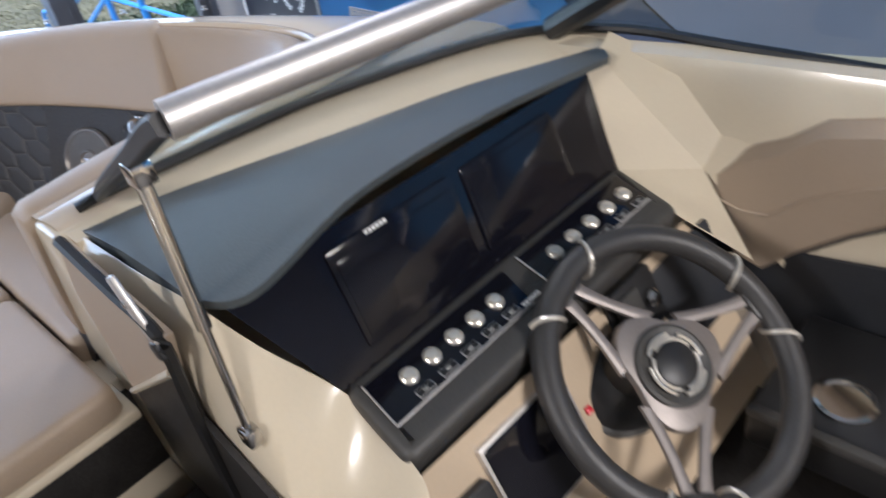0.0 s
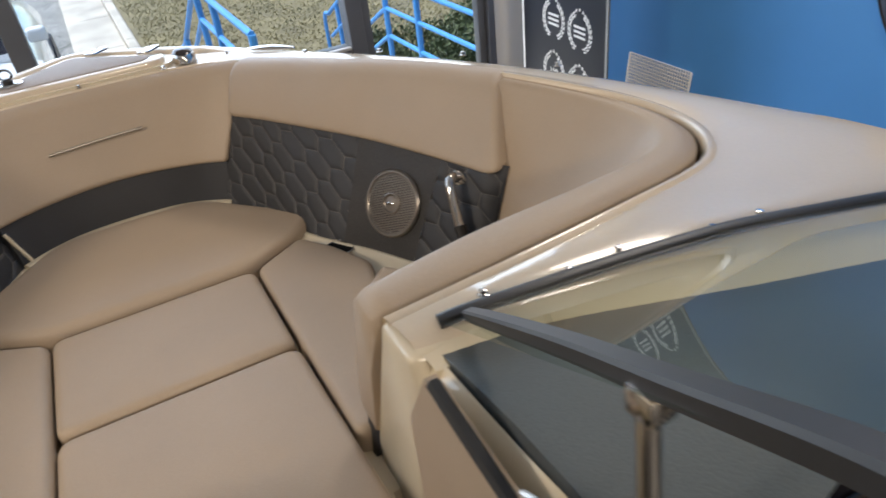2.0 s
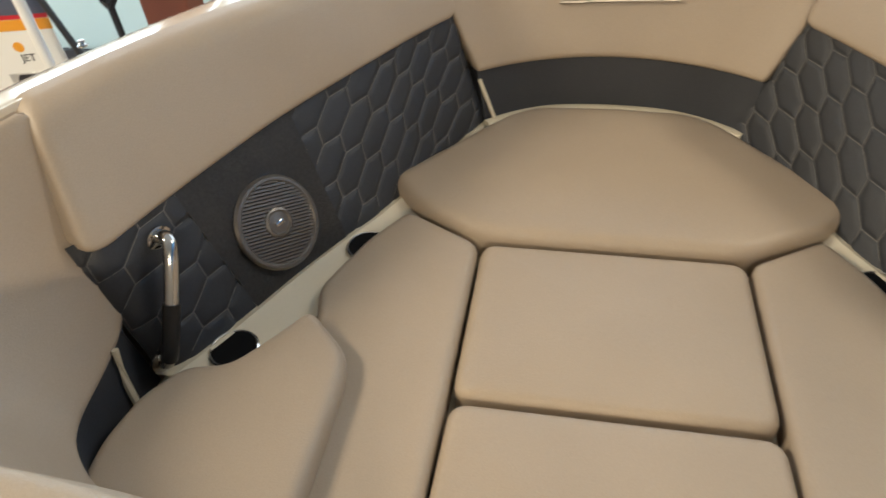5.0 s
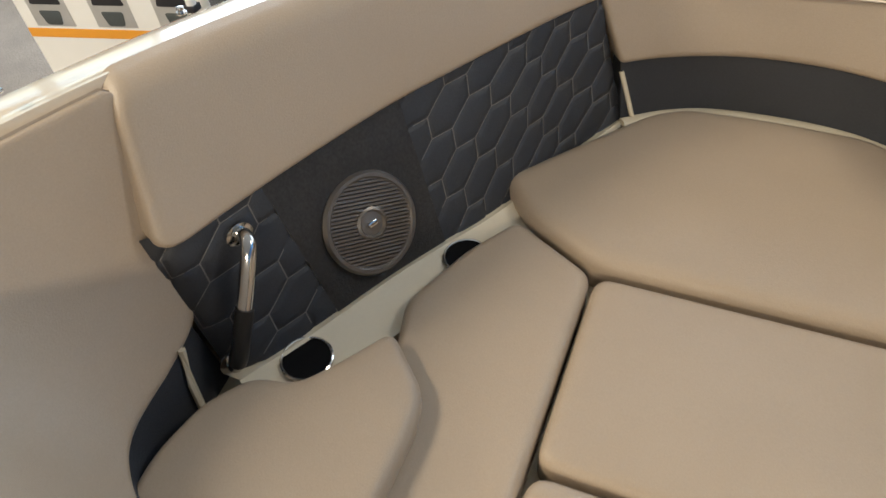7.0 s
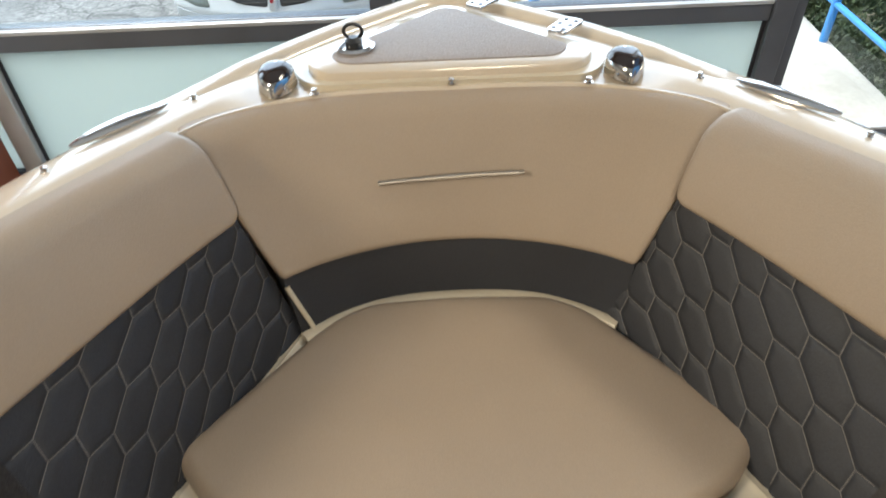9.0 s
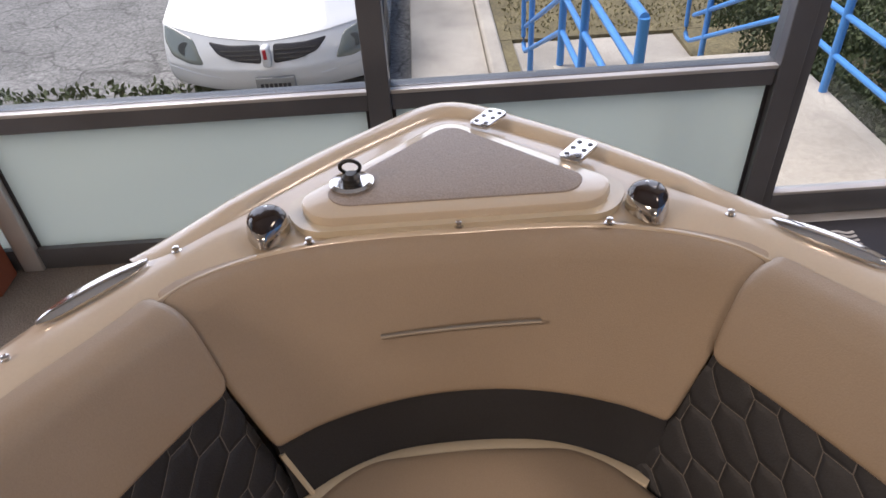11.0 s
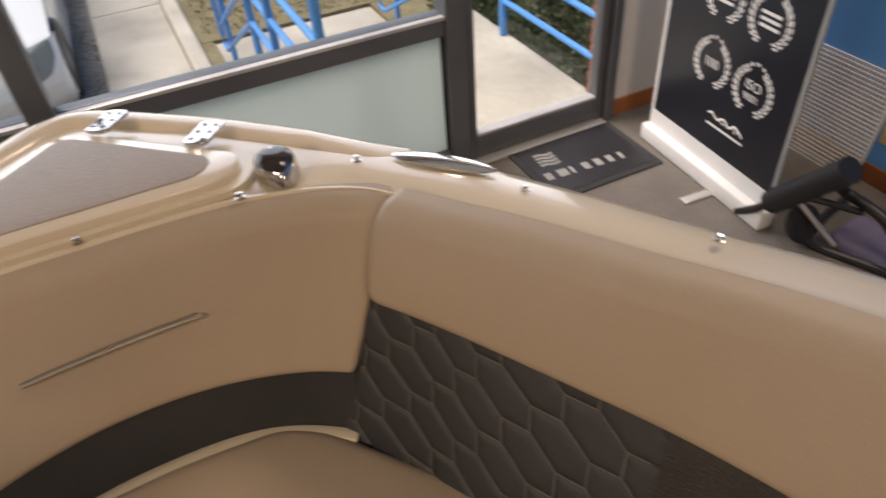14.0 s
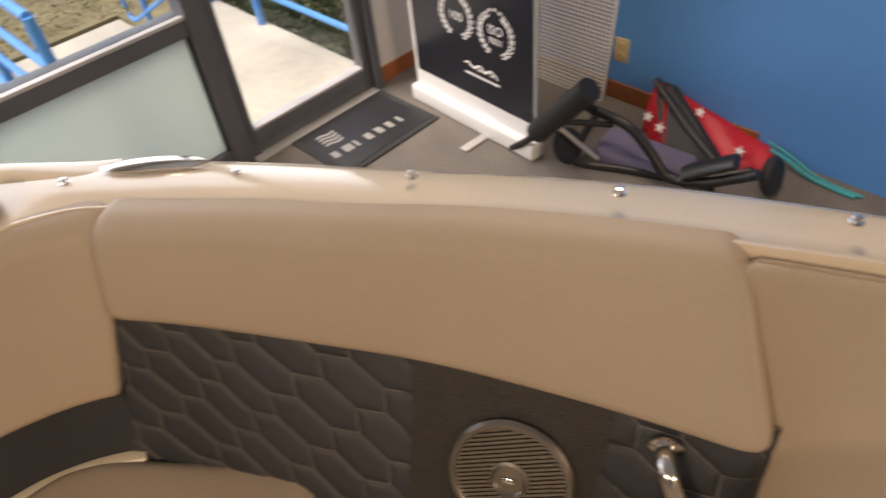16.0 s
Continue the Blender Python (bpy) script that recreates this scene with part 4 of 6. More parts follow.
# forward console face, below the deck edge, on both sides of the walkway
for s in (1, -1):
    c = con if s == 1 else thing("port_console", "cream console opposite the helm", "console", at=BOAT @ Vector((-0.6, 0.1, 0.75)))
    o = [(0.266, 0.300), (0.70, 0.305), (0.83, 0.33), (1.02, 0.2), (1.03, 0.0), (0.30, 0.0), (0.272, 0.14), (0.266, 0.22)]
    bpart("console_body", plate([(s * x, y) for x, y in o][::s], 0.75, 1.285, 0.01), CREAM, c, "cream moulded console body")
    side = rounded([(0.262, 1.327), (0.178, 1.324), (0.150, 1.20), (0.140, 0.75), (0.44, 0.75), (0.40, 1.02)], 0.014)
    PM = Matrix(((0, 0, s, 0), (1, 0, 0, 0), (0, 1, 0, 0), (0, 0, 0, 1)))
    rows = []
    for dx, ins in ((0.300, 0.0), (0.262, 0.0), (0.256, 0.002), (0.251, 0.006), (0.2485, 0.012)):
        rows.append([PM @ Vector((*p, dx)) for p in inset(side, ins)])
    bpart("pillar", grid(rows, True, True), CREAM, c, "cream rounded door pillar", sharp=60)
    if s < 0:
        bpart("console_top", plate([(s * x, y) for x, y in [(0.262, 0.20), (0.98, 0.16), (1.03, 0.0), (1.03, -0.35), (0.30, -0.35)]][::s], 1.18, 1.318, 0.02), CREAM, c)


def W(pts):
    """Places in the room turned into the level boat."""
    return [lv(*p) for p in pts]


# brow: the soft pad under the windshield, arched over the screens
fr = crom(W([(0.285, 0.19, 1.385), (0.42, 0.165, 1.385), (0.66, 0.075, 1.385), (0.9, -0.02, 1.39), (1.10, -0.13, 1.39)]), 8)
re = crom(W([(0.283, -0.14, 1.425), (0.33, -0.195, 1.43), (0.52, -0.165, 1.442), (0.77, -0.178, 1.440), (1.01, -0.215, 1.43)]), 8)
rows = []
for a, b in zip(fr, re):
    row = [a + Vector((0, 0, -0.05)), a]
    for f in (0.25, 0.5, 0.75, 0.92):
        row.append(on(a, b, f) + Vector((0, 0, 0.012 * math.sin(math.pi * f))))
    row += [b, b + Vector((0, 0.002, -0.012)), b + Vector((0, 0.02, -0.02)), b + Vector((0, 0.10, -0.03))]
    rows.append(row)
bpart("brow", grid(rows, True, True), DASHGREY, con, "dark grey padded brow over the screens", sharp=50)
# cream strip in front of the brow, under the glass
rows = []
base = crom(W([(0.262, 0.235, 1.40), (0.355, 0.20, 1.408), (0.585, 0.16, 1.415), (0.743, 0.115, 1.42), (1.02, 0.0, 1.425), (1.13, -0.16, 1.425)]), 7)
fr2 = crom(W([(0.268, 0.175, 1.385), (0.42, 0.16, 1.385), (0.66, 0.07, 1.385), (0.80, 0.015, 1.385), (1.0, -0.07, 1.39), (1.12, -0.15, 1.39)]), 7)
for a, b in zip(base, fr2):
    rows.append([a + Vector((0, 0.02, -0.012)), a, on(a, b, 0.5) + Vector((0, 0, 0.003)), b + Vector((0, -0.02, 0.0)), b + Vector((0, -0.02, -0.03))])
bpart("windshield_ledge", grid(rows), CREAM, con, "cream moulded ledge under the windshield")

# dash face with screens, sloping down to the switch pod
f_tl, f_bl, f_tr, f_br = W([(0.30, -0.150, 1.415), (0.372, -0.238, 1.255), (0.99, -0.185, 1.41), (0.965, -0.262, 1.255)])
X = (f_tr - f_tl).normalized()
DOWN = (f_bl - f_tl)
nrm = X.cross(DOWN - X * X.dot(DOWN)).normalized()
if nrm.y > 0:
    nrm = -nrm
rows = [[on(on(f_tl, f_tr, u), on(f_bl, f_br, u), v) for v in (0, 0.5, 1)] for u in np.linspace(0, 1, 9)]
bpart("dash_face", grid(rows), GLOSSBLK, con, "gloss black dash face")
DF = frame_at(on(on(f_tl, f_tr, 0.4), on(f_bl, f_br, 0.4), 0.5), X, -DOWN)
if (DF.to_3x3() @ Vector((0, 0, 1))).y > 0:
    DF = DF @ Matrix.Rotation(math.pi, 4, "X")


def on_face(x, z):
    """Face coordinates of a place in the room, by x and height."""
    f = (z - 1.415) / (1.255 - 1.415)
    p = lv(x, -0.152 - 0.09 * f, z)
    q = DF.inverted() @ p
    return q.x, q.y


def face_quad(pts, z0, z1, bev, rad=0.008):
    o = [on_face(*p) for p in pts]
    return plate(rounded(o, rad), z0, z1, bev, m=DF)


scr = tagged(bpart("display", face_quad([(0.438, 1.392), (0.655, 1.387), (0.640, 1.275), (0.430, 1.275)], 0.0, 0.004, 0.001), GLOSSBLK), "black chartplotter display, switched off", "display", "helm displays")
bpart("screen", face_quad([(0.446, 1.377), (0.647, 1.372), (0.633, 1.285), (0.438, 1.285)], 0.0035, 0.0050, 0.001, 0.004), GLOSSBLK, scr, "dark glossy screen")
lx, ly = on_face(0.517, 1.386)
for k in range(6):
    bpart("maker_mark", boxed(lx - 0.018 + k * 0.0062, lx - 0.0134 + k * 0.0062, ly - 0.0028, ly + 0.0028, 0.0038, 0.0062, m=DF), PRINTWHITE, scr, "pale maker's mark")
scr2 = tagged(bpart("display", face_quad([(0.675, 1.385), (0.875, 1.382), (0.868, 1.285), (0.660, 1.275)], 0.0, 0.004, 0.002), GLOSSBLK), "black second display, switched off", "display", "helm displays")
bpart("screen", face_quad([(0.682, 1.372), (0.868, 1.372), (0.860, 1.292), (0.668, 1.285)], 0.003, 0.0052, 0.001, 0.004), GLOSSBLK, scr2, "dark glossy screen")

# cream cheeks left and right of the dash
ca = W([(0.283, -0.14, 1.415), (0.372, -0.24, 1.25), (0.36, -0.372, 1.235), (0.29, -0.42, 1.17), (0.262, -0.10, 1.17), (0.268, 0.05, 1.39)])
ci = crom(W([(0.281, 0.18, 1.385), (0.281, 0.0, 1.40), (0.285, -0.13, 1.412), (0.318, -0.185, 1.345), (0.374, -0.240, 1.248), (0.357, -0.37, 1.232), (0.345, -0.40, 1.20)]), 5)
co = crom(W([(0.262, 0.17, 1.345), (0.258, 0.0, 1.315), (0.256, -0.14, 1.25), (0.258, -0.22, 1.19), (0.264, -0.29, 1.13), (0.28, -0.39, 1.07), (0.30, -0.45, 1.03)]), 5)
rows = [[a, on(a, b, 0.06) + Vector((-0.002, 0, 0.002)), on(a, b, 0.5) + Vector((-0.004, 0, 0.004)), b, b + Vector((0.0, 0.0, -0.3))] for a, b in zip(ci, co)]
bpart("cheek", grid(rows), CREAM, con, "cream moulded cheek", sharp=50)
bpart("cheek", grid([W([(0.992, -0.172, 1.425), (0.968, -0.262, 1.258)]), W([(1.02, -0.185, 1.425), (1.048, -0.372, 1.252)])]), CREAM, con, "cream moulded cheek", sharp=20)
bpart("cheek", grid([W([(1.02, -0.185, 1.425), (1.048, -0.372, 1.252), (1.06, -0.52, 1.10)]), W([(1.10, -0.16, 1.43), (1.10, -0.40, 1.37), (1.10, -0.55, 1.34)])]), CREAM, con, "cream moulded cheek", sharp=20)
bpart("cheek", grid([W([(0.968, -0.262, 1.258), (0.93, -0.392, 1.235)]), W([(1.048, -0.372, 1.252), (1.03, -0.48, 1.12)])]), CREAM, con, "cream moulded cheek", sharp=20)

# switch pod
po = W([(0.377, -0.236, 1.252), (0.356, -0.366, 1.238), (0.928, -0.39, 1.245), (0.965, -0.262, 1.262)])
PX = (po[3] - po[0]).normalized()
PF = frame_at(on(po[0], po[3], 0.5), PX, po[0] - po[1])
if (PF.to_3x3() @ Vector((0, 0, 1))).z < 0:
    PF = PF @ Matrix.Rotation(math.pi, 4, "X")


def on_pod(x, y, z=1.25):
    q = PF.inverted() @ lv(x, y, z)
    return q.x, q.y


pod = bpart("switch_pod", pad(rounded([on_pod(p[0], p[1]) for p in ((0.374, -0.232), (0.352, -0.368), (0.93, -0.392), (0.968, -0.256))], 0.02), -0.05, 0.006, 0.014, 0.0, m=PF), PODGREY, con, "charcoal padded switch pod", sharp=60)
for a, b in (((0.388, -0.2545), (0.652, -0.2625)), ((0.684, -0.2635), (0.938, -0.274))):
    y2 = 0.072
    o = [on_pod(*a), on_pod(a[0] - 0.012, a[1] - y2), on_pod(b[0] - 0.022, b[1] - y2), on_pod(*b)]
    sp = bpart("switch_panel", plate(rounded(o, 0.006), 0.003, 0.0085, 0.001, m=PF), GLOSSBLK, pod, "black switch panel")
    # pale trim lines
    for p, q in ((o[0], o[1]), (o[1], o[2])):
        P, Q = Vector((*p, 0.0092)), Vector((*q, 0.0092))
        bpart("trim_line", tube([PF @ P, PF @ Q], 0.0016, 6), SILVER, sp, "silver trim line")
for g, (xa, ya, xb, yb) in enumerate(((0.436, -0.288, 0.598, -0.2935), (0.727, -0.301, 0.901, -0.308))):
    for k in range(5):
        t = k / 4
        x, y = on_pod(xa + (xb - xa) * t, ya + (yb - ya) * t)
        m = PF @ Matrix.Translation((x, y, 0.008))
        sw = bpart("push_button", lathe([(0.0125, 0), (0.0125, 0.004), (0.0105, 0.006), (0.0095, 0.0045), (0.0085, 0.0045), (0.0075, 0.008), (0.0005, 0.009)], 22, m), KNOBMET, pod, "round chrome push button")
        x2, y2 = on_pod(xa + (xb - xa) * t - 0.001, ya + (yb - ya) * t - 0.029)
        m2 = PF @ Matrix.Translation((x2, y2, 0.008))
        fr_ = bpart("label_frame", plate(rounded([(-0.0135, -0.0065), (0.0135, -0.0065), (0.0135, 0.0065), (-0.0135, 0.0065)], 0.002), 0, 0.0018, 0.0006, m=m2), SILVER, pod, "thin silver label frame")
        bpart("label_face", plate(rounded([(-0.0122, -0.0052), (0.0122, -0.0052), (0.0122, 0.0052), (-0.0122, 0.0052)], 0.002), 0.0015, 0.0024, 0.0002, m=m2), BLACKPL, fr_)
        bpart("label_mark", plate(rounded([(-0.004, -0.002), (0.004, -0.002), (0.004, 0.002), (-0.004, 0.002)], 0.001), 0.0022, 0.003, 0.0002, m=m2), PRINTGREY, fr_)
x, y = on_pod(0.632, -0.3275)
for k in range(6):
    bpart("maker_mark", boxed(x - 0.016 + k * 0.006, x - 0.0115 + k * 0.006, y - 0.003, y + 0.003, 0.008, 0.0096, m=PF), PRINTWHITE, pod, "pale maker's mark")

# lower dash: cream slope, its shade put into a darker tan, with black insets
l0, l1, l2, l3 = W([(0.345, -0.372, 1.215), (0.31, -0.53, 0.92), (1.0, -0.55, 0.92), (0.96, -0.392, 1.215)])
bpart("lower_dash", grid([[on(l0, l1, t) for t in (0, 0.2, 0.6, 1)], [on(on(l0, l3, 0.5), on(l1, l2, 0.5), t) + Vector((0, -0.01, 0.01)) for t in (0, 0.2, 0.6, 1)], [on(l3, l2, t) for t in (0, 0.2, 0.6, 1)]]), CREAMSHADE, con, "cream lower dash slope, coloured darker for its shade")
LX = (l3 - l0).normalized()
LF = frame_at(l0, LX, l0 - l1)
if (LF.to_3x3() @ Vector((0, 0, 1))).z < 0:
    LF = LF @ Matrix.Rotation(math.pi, 4, "X")
LFi = LF.to_3x3() @ Vector((0, 1, 0))
fy = -1 if LFi.dot(l1 - l0) > 0 else 1
def low_plate(x0, x1, d0, d1, z0, z1, rad=0.006):
    return plate(rounded([(x0, -fy * d1), (x1, -fy * d1), (x1, -fy * d0), (x0, -fy * d0)], rad), z0, z1, 0.0015, m=LF)
bpart("knee_panel", low_plate(0.405, 0.65, 0.02, 0.17, 0.0, 0.006), DARK, con, "charcoal knee panel")
bpart("inset_frame", low_plate(0.085, 0.245, 0.022, 0.165, 0.0, 0.014), SILVER, con, "silver-edged inset")
bpart("inset_screen", low_plate(0.090, 0.240, 0.027, 0.160, 0.012, 0.016), GLOSSBLK, con, "gloss black inset panel")
st = tagged(bpart("stereo_remote", low_plate(0.005, 0.078, 0.055, 0.165, 0.0, 0.018), BLACKPL), "black stereo remote on the lower dash", "stereo")
bpart("stereo_display", low_plate(0.015, 0.060, 0.075, 0.095, 0.017, 0.019, 0.002), LAMPGLASS, st, "pale grey display")
bpart("ignition_panel", low_plate(0.36, 0.47, -0.005, 0.085, 0.006, 0.018), BLACKPL, con, "black ignition panel")
bpart("ignition_lock", lathe([(0.014, 0), (0.014, 0.01), (0.008, 0.016), (0.0005, 0.016)], 18, LF @ Matrix.Translation((0.445, -fy * 0.04, 0.018))), CHROME, con, "chrome ignition lock")
bpart("rocker_block", low_plate(0.372, 0.425, 0.008, 0.055, 0.017, 0.024, 0.003), PODGREY, con, "grey rocker switches")

# steering wheel
hubp = lv(0.700, -0.508, 1.181)
axis = Vector((-0.10, -0.60, 0.79)).normalized()
WX = Vector((1, 0, 0)) - axis * axis.x
WF = frame_at(hubp, WX, axis.cross(WX))
if (WF.to_3x3() @ Vector((0, 0, 1))).dot(axis) < 0:
    WF = WF @ Matrix.Rotation(math.pi, 4, "X")
WF = WF @ Matrix.Rotation(radians(-42), 4, "Z") @ Matrix.Scale(1.075, 4)
sw = thing("steering_wheel", "black leather steering wheel with three flat metal spokes", "steering wheel", at=BOAT @ hubp)
WR = 0.170


def arc(r, a0, a1, n, z=0.0):
    return [WF @ Vector((r * math.cos(radians(a)), r * math.sin(radians(a)), z)) for a in np.linspace(a0, a1, n)]


bpart("rim", tube(arc(WR, 0, 360, 73), 0.0190, 14), WHEELLEATHER, sw, "black leather rim")
SPOKES = (32, 146, 270)
for a in SPOKES:
    for da in (-17, 17):
        # bright inlay bent across the rim
        pts = []
        for i in range(9):
            w = radians(-40 + 27 * i)
            r = WR - 0.0195 * math.cos(w)
            pts.append(WF @ Vector((r * math.cos(radians(a + da * (0.72 + 0.07 * i))), r * math.sin(radians(a + da * (0.72 + 0.07 * i))), 0.0195 * math.sin(w))))
        bpart("rim_clip", tube(crom(pts, 3), 0.0034, 6), KNOBMET, sw, "bright rim inlay")
    ca_, sa_ = math.cos(radians(a)), math.sin(radians(a))
    for off in (-1, 1):
        rows = []
        for t in np.linspace(0, 1, 9):
            r = 0.050 + 0.108 * t
            w = 0.031 * (1 - t) ** 1.4 + 0.011
            hw = 0.0090 - 0.002 * math.sin(t * math.pi)
            z = -0.010 + 0.008 * t
            rows.append([WF @ Vector((r * ca_ - (off * w + q) * sa_, r * sa_ + (off * w + q) * ca_, z + zz)) for q, zz in ((-hw, -0.004), (-hw, 0.0015), (-hw * 0.6, 0.003), (hw * 0.6, 0.003), (hw, 0.0015), (hw, -0.004))])
        bpart("spoke", grid(rows, True, True), SPOKEMET, sw, "flat satin metal spoke bar")
    m = WF @ Matrix.Rotation(radians(a), 4, "Z")
    bpart("spoke_end", boxed(0.148, 0.168, -0.020, 0.020, -0.008, 0.004, 0.004, 2, m=m), WHEELLEATHER, sw, "leather spoke end")
shield = []
for k in range(60):
    a = 6.2832 * k / 60
    near = max(math.cos(a - radians(q)) for q in SPOKES)
    r = 0.058 + 0.022 * max(0.0, (near - 0.5) / 0.5) ** 2
    shield.append((r * math.cos(a), r * math.sin(a)))
bpart("spoke_plate", plate(shield, -0.016, -0.005, 0.003, m=WF), SPOKEMET, sw, "satin metal centre plate")
bpart("hub_cover", lathe([(0.053, -0.006), (0.052, 0.000), (0.048, 0.002), (0.042, -0.001), (0.0005, 0.0)], 40, WF), PODGREY, sw, "charcoal hub cover")
bpart("horn_pad", lathe([(0.029, -0.001), (0.028, 0.004), (0.024, 0.006), (0.0005, 0.007)], 40, WF), BLACKPL, sw, "black hub pad")
for r, a0, a1 in ((0.0375, 20, 78), (0.0375, 100, 168), (0.0375, 190, 258), (0.0375, 280, 350), (0.0315, 50, 150), (0.0315, 170, 270), (0.0315, 290, 390)):
    bpart("emblem_ring", tube(arc(r, a0, a1, 14, 0.0040), 0.0026, 6), KNOBMET, sw, "chrome emblem arc")
boot = WF @ Matrix.Rotation(radians(42), 4, "Z") @ Matrix.Translation((-0.02, 0.03, 0))
bpart("column", lathe([(0.082, -0.13), (0.078, -0.085), (0.066, -0.06), (0.040, -0.042), (0.035, -0.016)], 32, boot), BLACKPL, sw, "black steering column boot")
bpart("column_ring", lathe([(0.079, -0.098), (0.083, -0.094), (0.083, -0.084), (0.077, -0.080)], 32, boot), PODGREY, sw, "grey boot ring")
bpart("tilt_tab", boxed(-0.082, -0.072, -0.006, 0.004, -0.070, -0.060, 0.002, m=boot), REDVINYL, sw, "small red tab")

# side pad and cup holder right of the helm
pad_rows = [W([(1.07, y, zt), (1.052, y, zt - 0.02), (1.048, y, on((0, 0, zt), (0, 0, zb), 0.5).z), (1.052, y, zb + 0.02), (1.07, y, zb), (1.10, y, zb), (1.10, y, zt)]) for y, zt, zb in ((-0.372, 1.25, 1.19), (-0.40, 1.27, 1.14), (-0.44, 1.305, 1.085), (-0.487, 1.33, 1.072), (-0.533, 1.37, 1.127), (-0.603, 1.39, 1.192), (-0.68, 1.395, 1.25), (-1.0, 1.395, 1.27), (-1.35, 1.395, 1.27))]
side_pad = tagged(bpart("side_pad", grid(pad_rows, True, True), VINYL), "tan vinyl pad on the cockpit side", "cushion")
bpart("welt", tube([r[2] + Vector((-0.001, 0, 0)) for r in pad_rows], 0.0022, 6), VINYL_IN, side_pad, "raised sewn welt")
bpart("lower_welt", tube([r[4] + Vector((-0.004, 0, 0.004)) for r in pad_rows], 0.004, 6), DARK, side_pad, "dark lower welt")
lower = W([(1.062, -0.40, 1.16), (1.062, -0.46, 1.12), (1.062, -1.5, 1.32), (1.062, -1.5, 0.82), (1.062, -0.40, 0.82)])
bpart("side_lining", grid([[p + Vector((d, 0, 0)) for p in lower] for d in (0.0, 0.006)], True, True), DARK, hull, "charcoal lining under the side pad")
shelf = tagged(bpart("side_shelf", boxed(0.80, 1.05, -1.3, -0.56, 0.86, 0.935, 0.012), BLACKPL), "charcoal side shelf beside the helm seat", "shelf")
bpart("shelf_lip", boxed(0.795, 0.812, -1.3, -0.56, 0.925, 0.944, 0.005), PODGREY, shelf, "raised grey lip")
bpart("shelf_mat", boxed(0.83, 1.03, -1.28, -0.76, 0.936, 0.940, 0.002), DARKWOVEN, shelf, "dark woven mat")
ch = thing("cup_holder", "bright steel cup holder in the side shelf", "cup holder", at=BOAT @ Vector((0.885, -0.665, 0.934)))
bpart("rim", lathe([(0.036, 0.001), (0.042, 0.001), (0.042, 0.006), (0.036, 0.008), (0.034, 0.002)], 30, Matrix.Translation((0.885, -0.665, 0.934))), CHROME, ch)
bpart("well", lathe([(0.035, 0.003), (0.0005, 0.0025)], 30, Matrix.Translation((0.885, -0.665, 0.934))), CHROME, ch)

# windshield: base strip, glass, top rail, black end arm and prop strut
ws = thing("windshield", "tinted boat windshield with a satin aluminium top rail", "windshield", at=BOAT @ lv(0.33, 0.19, 1.40))
strip = crom(W([(0.30, 0.205, 1.405), (0.355, 0.194, 1.412), (0.585, 0.154, 1.420), (0.743, 0.110, 1.425), (1.01, -0.005, 1.430), (1.115, -0.16, 1.430), (1.125, -0.40, 1.430), (1.13, -0.9, 1.43), (1.13, -1.6, 1.43)]), 7)
rail = crom(W([(0.266, -0.306, 1.690), (0.33, -0.320, 1.692), (0.53, -0.366, 1.697), (0.70, -0.41, 1.705), (0.90, -0.48, 1.71), (1.0, -0.58, 1.712), (1.035, -0.75, 1.712), (1.04, -1.1, 1.712), (1.04, -1.7, 1.712)]), 7)
bpart("base_strip", tube(strip, 0.011, 8, rz=0.008), BLACKPL, ws, "black rubber base strip")
g = bpart("glass", grid([[a, on(a, b, 0.5), b] for a, b in zip(strip, rail)]), tint, ws, "tinted curved glass")
g.visible_shadow = False
bpart("top_rail", tube(rail, 0.0150, 14, rz=0.0150), SILVER, ws, "satin aluminium top rail")
i5 = 5 * 7
bpart("corner_post", tube([strip[i5 - 4], on(strip[i5 - 4], rail[i5 - 4], 0.5) + Vector((0.01, 0, 0.01)), rail[i5 - 4]], 0.022, 8), BLACKPL, ws, "black corner post")
arm = crom(W([(0.330, 0.185, 1.416), (0.318, 0.10, 1.468), (0.305, -0.03, 1.541), (0.290, -0.15, 1.606), (0.277, -0.25, 1.662), (0.268, -0.308, 1.690)]), 6)
rows = []
for i, p in enumerate(arm):
    t = i / (len(arm) - 1)
    w, h = 0.008 + 0.004 * t, 0.005 + 0.0052 * math.sin(math.pi * (0.1 + 0.6 * t))
    d = (arm[min(i + 1, len(arm) - 1)] - arm[max(i - 1, 0)]).normalized()
    u = Vector((1, 0, 0)).cross(d).normalized()
    rows.append([p + Vector((a * w, 0, 0)) + u * (b * h) for a, b in ((-1, -0.7), (-0.7, -1), (0.7, -1), (1, -0.7), (1, 0.7), (0.7, 1), (-0.7, 1), (-1, 0.7))])
bpart("end_arm", grid(rows, True, True), ARMGREY, ws, "satin charcoal curved end arm")
st0, st1 = lv(0.293, -0.125, 1.575), lv(0.262, -0.195, 1.255)
prop = bpart("prop_strut", tube([st0, on(st0, st1, 0.55)], 0.0085, 12), CHROME, ws, "polished prop strut")
bpart("strut_rod", tube([on(st0, st1, 0.5), st1], 0.0055, 10), CHROME, prop)
bpart("strut_clamp", boxed(-0.012, 0.012, -0.016, 0.010, -0.012, 0.014, 0.004, m=Matrix.Translation(st0)), CHROME, prop)
bpart("strut_foot", boxed(-0.010, 0.010, -0.012, 0.012, -0.015, 0.012, 0.004, m=Matrix.Translation(st1)), CHROME, prop)
for x, y in ((0.365, 0.225), (0.47, 0.20), (0.545, 0.20), (0.665, 0.165), (0.735, 0.155), (0.90, 0.09), (0.935, 0.085)):
    snap(x, y - 0.012, 1.339)

